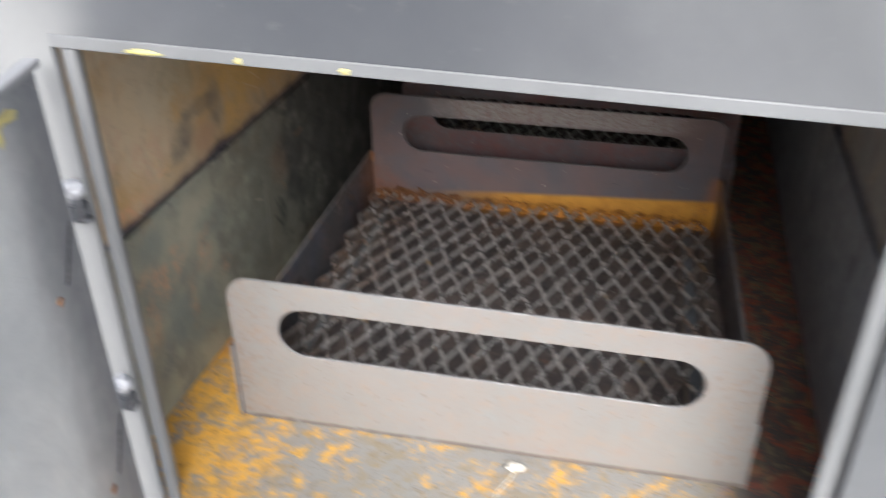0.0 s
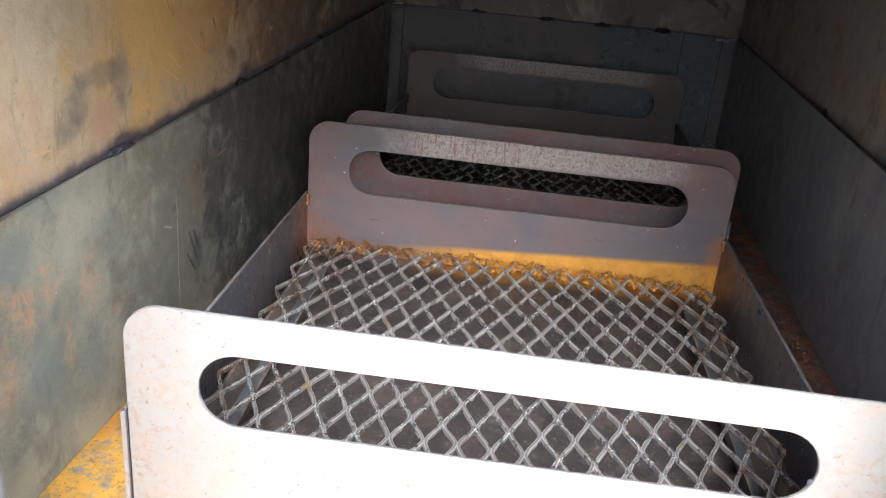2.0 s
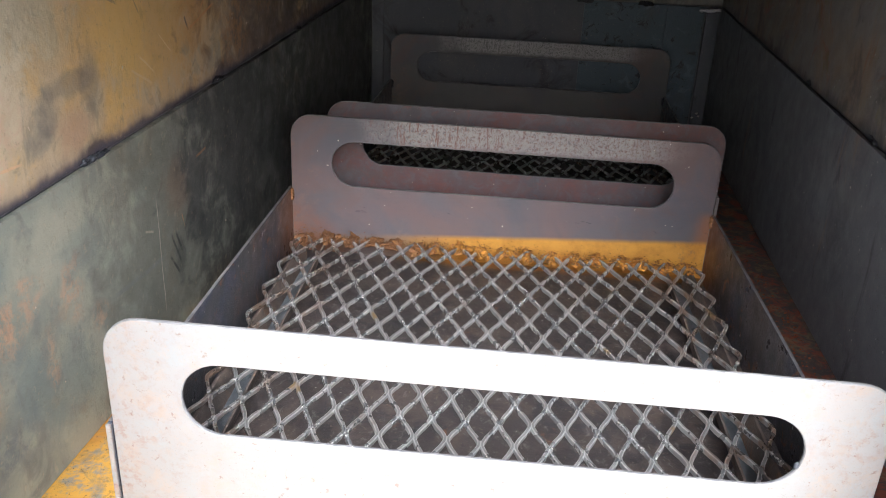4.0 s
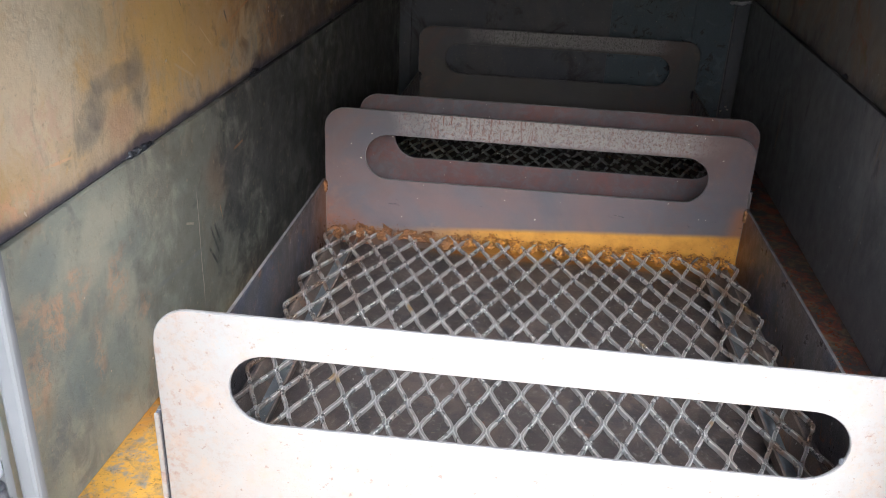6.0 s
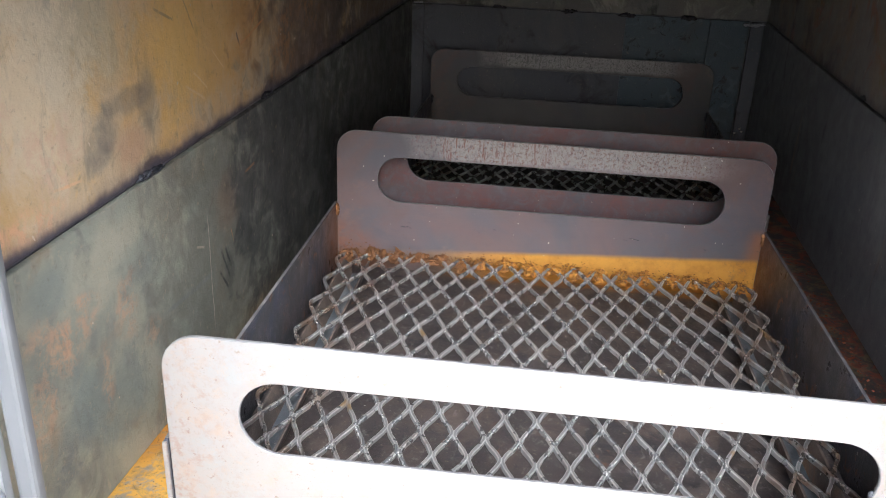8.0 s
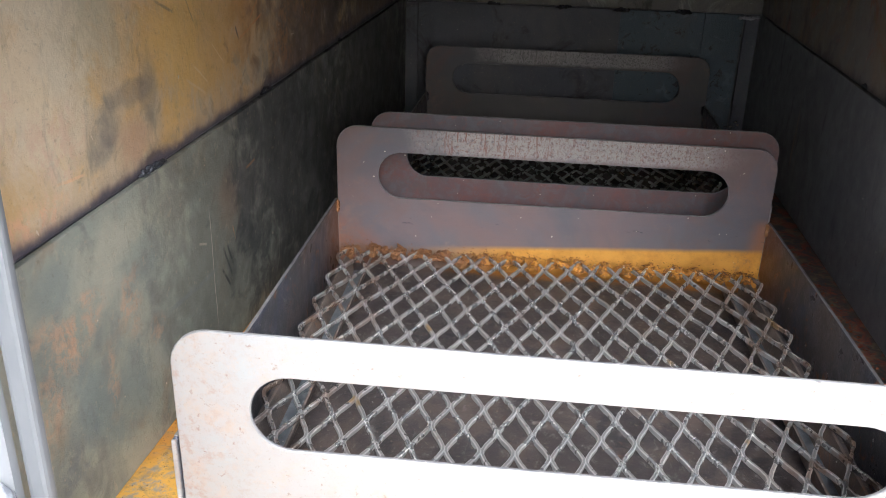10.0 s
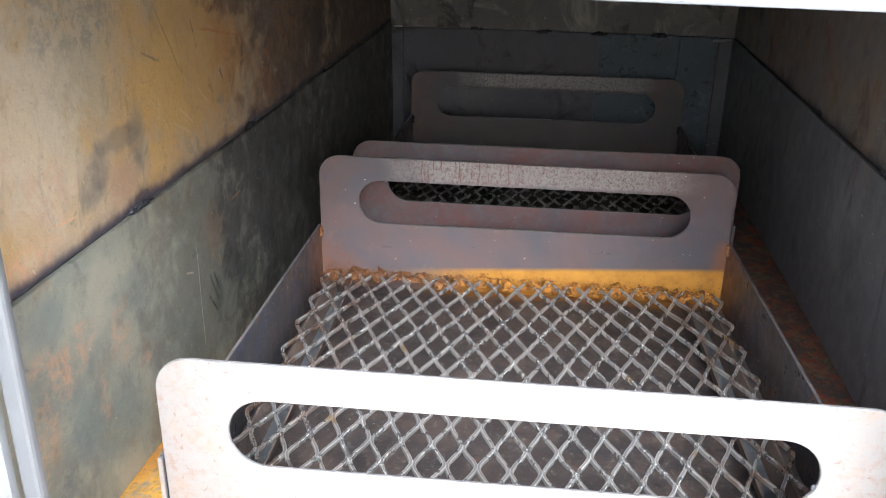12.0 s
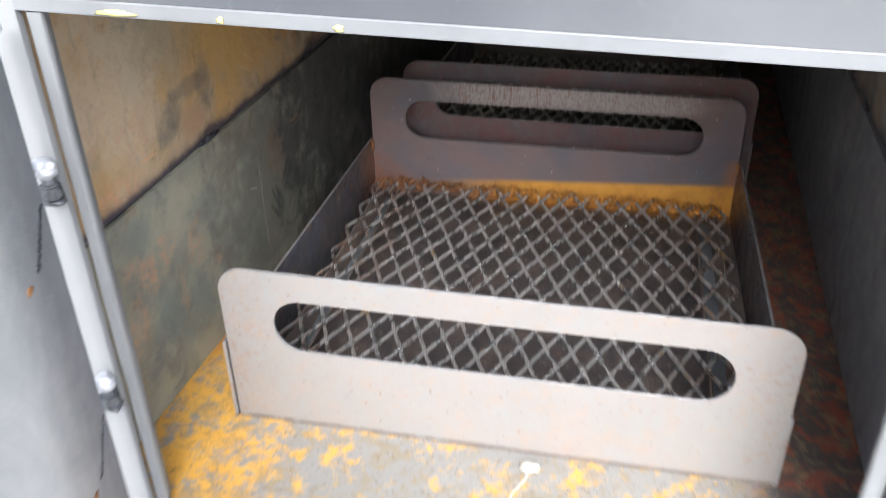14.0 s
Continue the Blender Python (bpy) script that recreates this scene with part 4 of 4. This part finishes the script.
def tray(m, mats, label, L=0.450, slot=(0.043, 0.082, 0.130), skew=0.0, wide=1.0, tall=(H, H), shift=0.0, welds=None):
    """A tray with two slotted end plates, low sides and a plate floor; origin under the middle of the front plate."""
    ob = empty("slotted_tray", m, label, "tray", "trays in the chamber")
    f = part("end_plate", slotted_plate(W, tall[0], TP, 0.023, *slot, skew), mats[0], ob, "front plate with a long rounded hand slot")
    f.matrix_local = pose(shift, 0, 0)
    welds = welds or weld_rust
    r = part("end_plate", slotted_plate(W, tall[1], TP, 0.023, 0.0445, tall[1] - 0.0758, tall[1] - 0.0265, skew * 0.8, wide), mats[1], ob, "rear plate with a long rounded hand slot")
    r.matrix_local = pose(0, L - TP, 0)
    for plate in (f, r):
        plate.data.materials.append(cut_edge)
        for q in plate.data.polygons:
            q.material_index = int(abs(q.normal.y) < 0.9)
    for s in (-1, 1):
        x0, x1 = sorted((s * W / 2, s * (W / 2 + 0.003)))
        bm = box((x0, 0.0005, 0.0005), (x1, L - 0.0005, SIDE), 0.0007, 1)
        off = -0.0055 if s > 0 else 0.004
        edge = box((x0 + 0.0003, 0.003, SIDE + 0.0001), (x1 - 0.0003, L - 0.004, SIDE + 0.0005))
        for v in (*bm.verts, *edge.verts):
            v.co.z += off * (1 - v.co.y / L) if v.co.z > 0.05 else 0.0
        side = part("side_plate", bm, tray_side_rust if mats[1] is plate_tide else tray_side, ob)
        # Lighter colour on this edge stands in for the light it catches.
        part("cut_edge", box((x0, -0.0015, 0.0005), (x1, 0.0003, SIDE + off), 0.0004, 1), plate_front, side, "cut front edge, painted as lit")
        part("top_edge", edge, lit_edge, side, "grey top edge, painted as lit")
        for y in (L - TP - 0.003,):
            bm = bmesh.new()
            for i in range(3):
                add_blob(bm, (s * (W / 2 - 0.001), y - 0.001, SIDE - 0.003 - i * 0.004), (0.0024, 0.0022, 0.0026), 0.7, i + y * 31 + s)
            part("corner_weld", bm, welds, ob, "corner weld", smooth=True)
    part("tray_floor", box((-W / 2 + 0.0005, TP + 0.0005, 0.001), (W / 2 - 0.0005, L - TP - 0.0005, 0.004)), mats[2], ob, "stained brown floor plate")
    for x in (-0.1975, 0.193):
        bar = part("support_bar", box((x - 0.0068, 0.02, 0.0042), (x + 0.0068, L - 0.03, 0.0072), 0.0006, 1), blue_bar, ob, "blue-grey channel bar under the grate")
        for sd in (-1, 1):
            bm = bmesh.new()
            outline = [(0.02, 0.0075), (L - 0.036, 0.0075)] + [(L - 0.036 + 0.0075 * math.sin(radians(a)), 0.0175 - 0.0095 * math.cos(radians(a))) for a in range(30, 181, 30)] + [(0.02, 0.027)]
            rims = [[bm.verts.new((x + sd * (0.0062 + t + (z - 0.0075) * 0.3), y, z)) for y, z in outline] for t in (0.0, 0.002)]
            k = len(outline)
            for i in range(k):
                bm.faces.new((rims[0][i], rims[0][(i + 1) % k], rims[1][(i + 1) % k], rims[1][i]))
            for e in rims:
                bm.faces.new(e)
            bmesh.ops.recalc_face_normals(bm, faces=bm.faces)
            part("flange", bm, brown_flange, bar, "brown upright flange of the bar")
    return ob


def grate(m, cols, rows, skew, label, mat, edge, width, thick, lean, sw=0.024, lw=0.0529):
    ob = empty("expanded_metal_grate", m, label, "grate", "grates in the trays")
    for me in expanded_metal(cols, rows, sw, lw, width, thick, lean, skew):
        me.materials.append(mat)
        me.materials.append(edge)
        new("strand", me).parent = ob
    return ob


def burr(parent):
    bm = bmesh.new()
    add_blob(bm, (W / 2 - 0.0460, 0.0015, 0.0935), (0.0018, 0.0013, 0.0024), 0.6, 2.0)
    part("slot_burr", bm, weld_dark, parent, "small cut burr in the slot", smooth=True)


T1 = pose(-0.2235, 0.0, 0.0, 0, 0, 2.6) @ pose(0.225, 0, 0)
tray_one = tray(T1, (plate_front, plate_tide, tray_bed_tide), "mauve-brown steel tray with slotted ends and yellow rust", 0.450, (0.045, 0.0792, 0.1275), 0.0055, tall=(0.1535, 0.1577), shift=0.0012)
burr(tray_one)
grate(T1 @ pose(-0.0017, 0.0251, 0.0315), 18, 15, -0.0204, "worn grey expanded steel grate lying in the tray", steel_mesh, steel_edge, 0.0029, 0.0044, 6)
T2 = pose(-0.228, 0.533, 0.0, 0, 0, 1.2) @ pose(W / 2, 0, 0)
tray(T2, (plate_red, plate_dull, tray_bed), "dark brown steel tray with slotted ends", 0.472, wide=1.012, welds=weld_dark)
grate(T2 @ pose(0.0, 0.02, 0.0315), 21, 18, 0.0, "dark grey-green expanded steel grate lying in the tray", dark_mesh, dark_mesh, 0.0034, 0.003, 0, 0.0205, 0.0455)


def crumbs(name, m, count, spread, size, mat, label, seed):
    """A scatter of small angular crumbs in one mesh."""
    rnd = random.Random(seed)
    vs, fs = [], []
    for k in range(count):
        c = Vector(spread(rnd))
        s = size * rnd.uniform(0.4, 1.3)
        i = len(vs)
        for d in ((1, 0, 0), (-0.6, 0.8, 0), (-0.5, -0.8, 0), (0, 0, 0.9)):
            vs.append(c + Vector([e * s * rnd.uniform(0.5, 1.3) for e in d]))
        fs.extend([(i, i + 1, i + 3), (i + 1, i + 2, i + 3), (i + 2, i, i + 3), (i + 2, i + 1, i)])
    me = bpy.data.meshes.new(name)
    me.from_pydata([tuple(v) for v in vs], [], fs)
    me.materials.append(mat)
    ob = new(name, me)
    ob.matrix_world = m
    return tagged(ob, label, "rust crumbs", kind="stuff")


def tip(k):
    """The rear point of the grate's k-th cell, in the tray's own axes."""
    x = (k - 8.5) * 0.024
    return Vector((x - 0.0017, 0.4219 - 0.0204 * x, 0.0315))


def along_back(r):
    c = tip(r.randrange(18)) + Vector((r.gauss(0, 0.0065), 0, 0))
    return (c.x, c.y + r.gauss(-0.004, 0.0055), 0.029 + abs(r.gauss(0, 0.004)))


crust = crumbs("rust_crumbs", T1, 1300, along_back, 0.0012, crumb_rust, "orange rust crust in the rear cells of the grate", 5)
mounds = bmesh.new()
rnd = random.Random(12)
for k in range(18):
    for q in range(13):
        o = Vector((rnd.gauss(0, 0.0042), rnd.gauss(-0.0065, 0.0055), rnd.gauss(-0.001, 0.0014)))
        r = rnd.uniform(0.0016, 0.0054)
        add_blob(mounds, tip(k) + o, (r, r, r * rnd.uniform(0.5, 0.85)), 1.4, k * 7.3 + q * 1.9)
mounds.from_mesh(crust.data)
mounds.to_mesh(crust.data)
mounds.free()


def beside_tray(r):
    return (r.uniform(0.238, 0.29), min(0.6, max(0.06, r.gauss(0.36, 0.12))), 0.0003)


flakes = crumbs("rust_flakes", Matrix.Identity(4), 420, beside_tray, 0.0016, flake_rust, "dark orange rust flakes on the floor beside the tray", 9)
flake = bmesh.new()
add_blob(flake, (0, 0, 0.0035), (0.0085, 0.005, 0.0028), 0.8, 3.0, 3)
fl = finish("pale_flake", flake, white_crumb, None, smooth=True)
fl.matrix_world = pose(0.037, -0.006, 0.0)
tagged(fl, "small pale flake with a thin stalk on the floor", "flake")
bm = bmesh.new()
last = Vector((0, -0.003, 0.0025))
for i in range(1, 9):
    nxt = Vector((-0.0012 * i + 0.0015 * math.sin(i * 0.8), -0.003 - 0.0045 * i, 0.0022 - 0.0001 * i))
    add_rod(bm, last, nxt, 0.0007, 8)
    last = nxt
part("stalk", bm, white_crumb, fl, smooth=True)

# Unseen ground, added and kept pale to bounce light up into the chamber.
ground = finish("ground", box((-40, -40, -0.62), (40, 40, -0.6)), concrete)
tagged(ground, "unseen pale ground added to bounce light into the chamber", "ground", kind="structure")
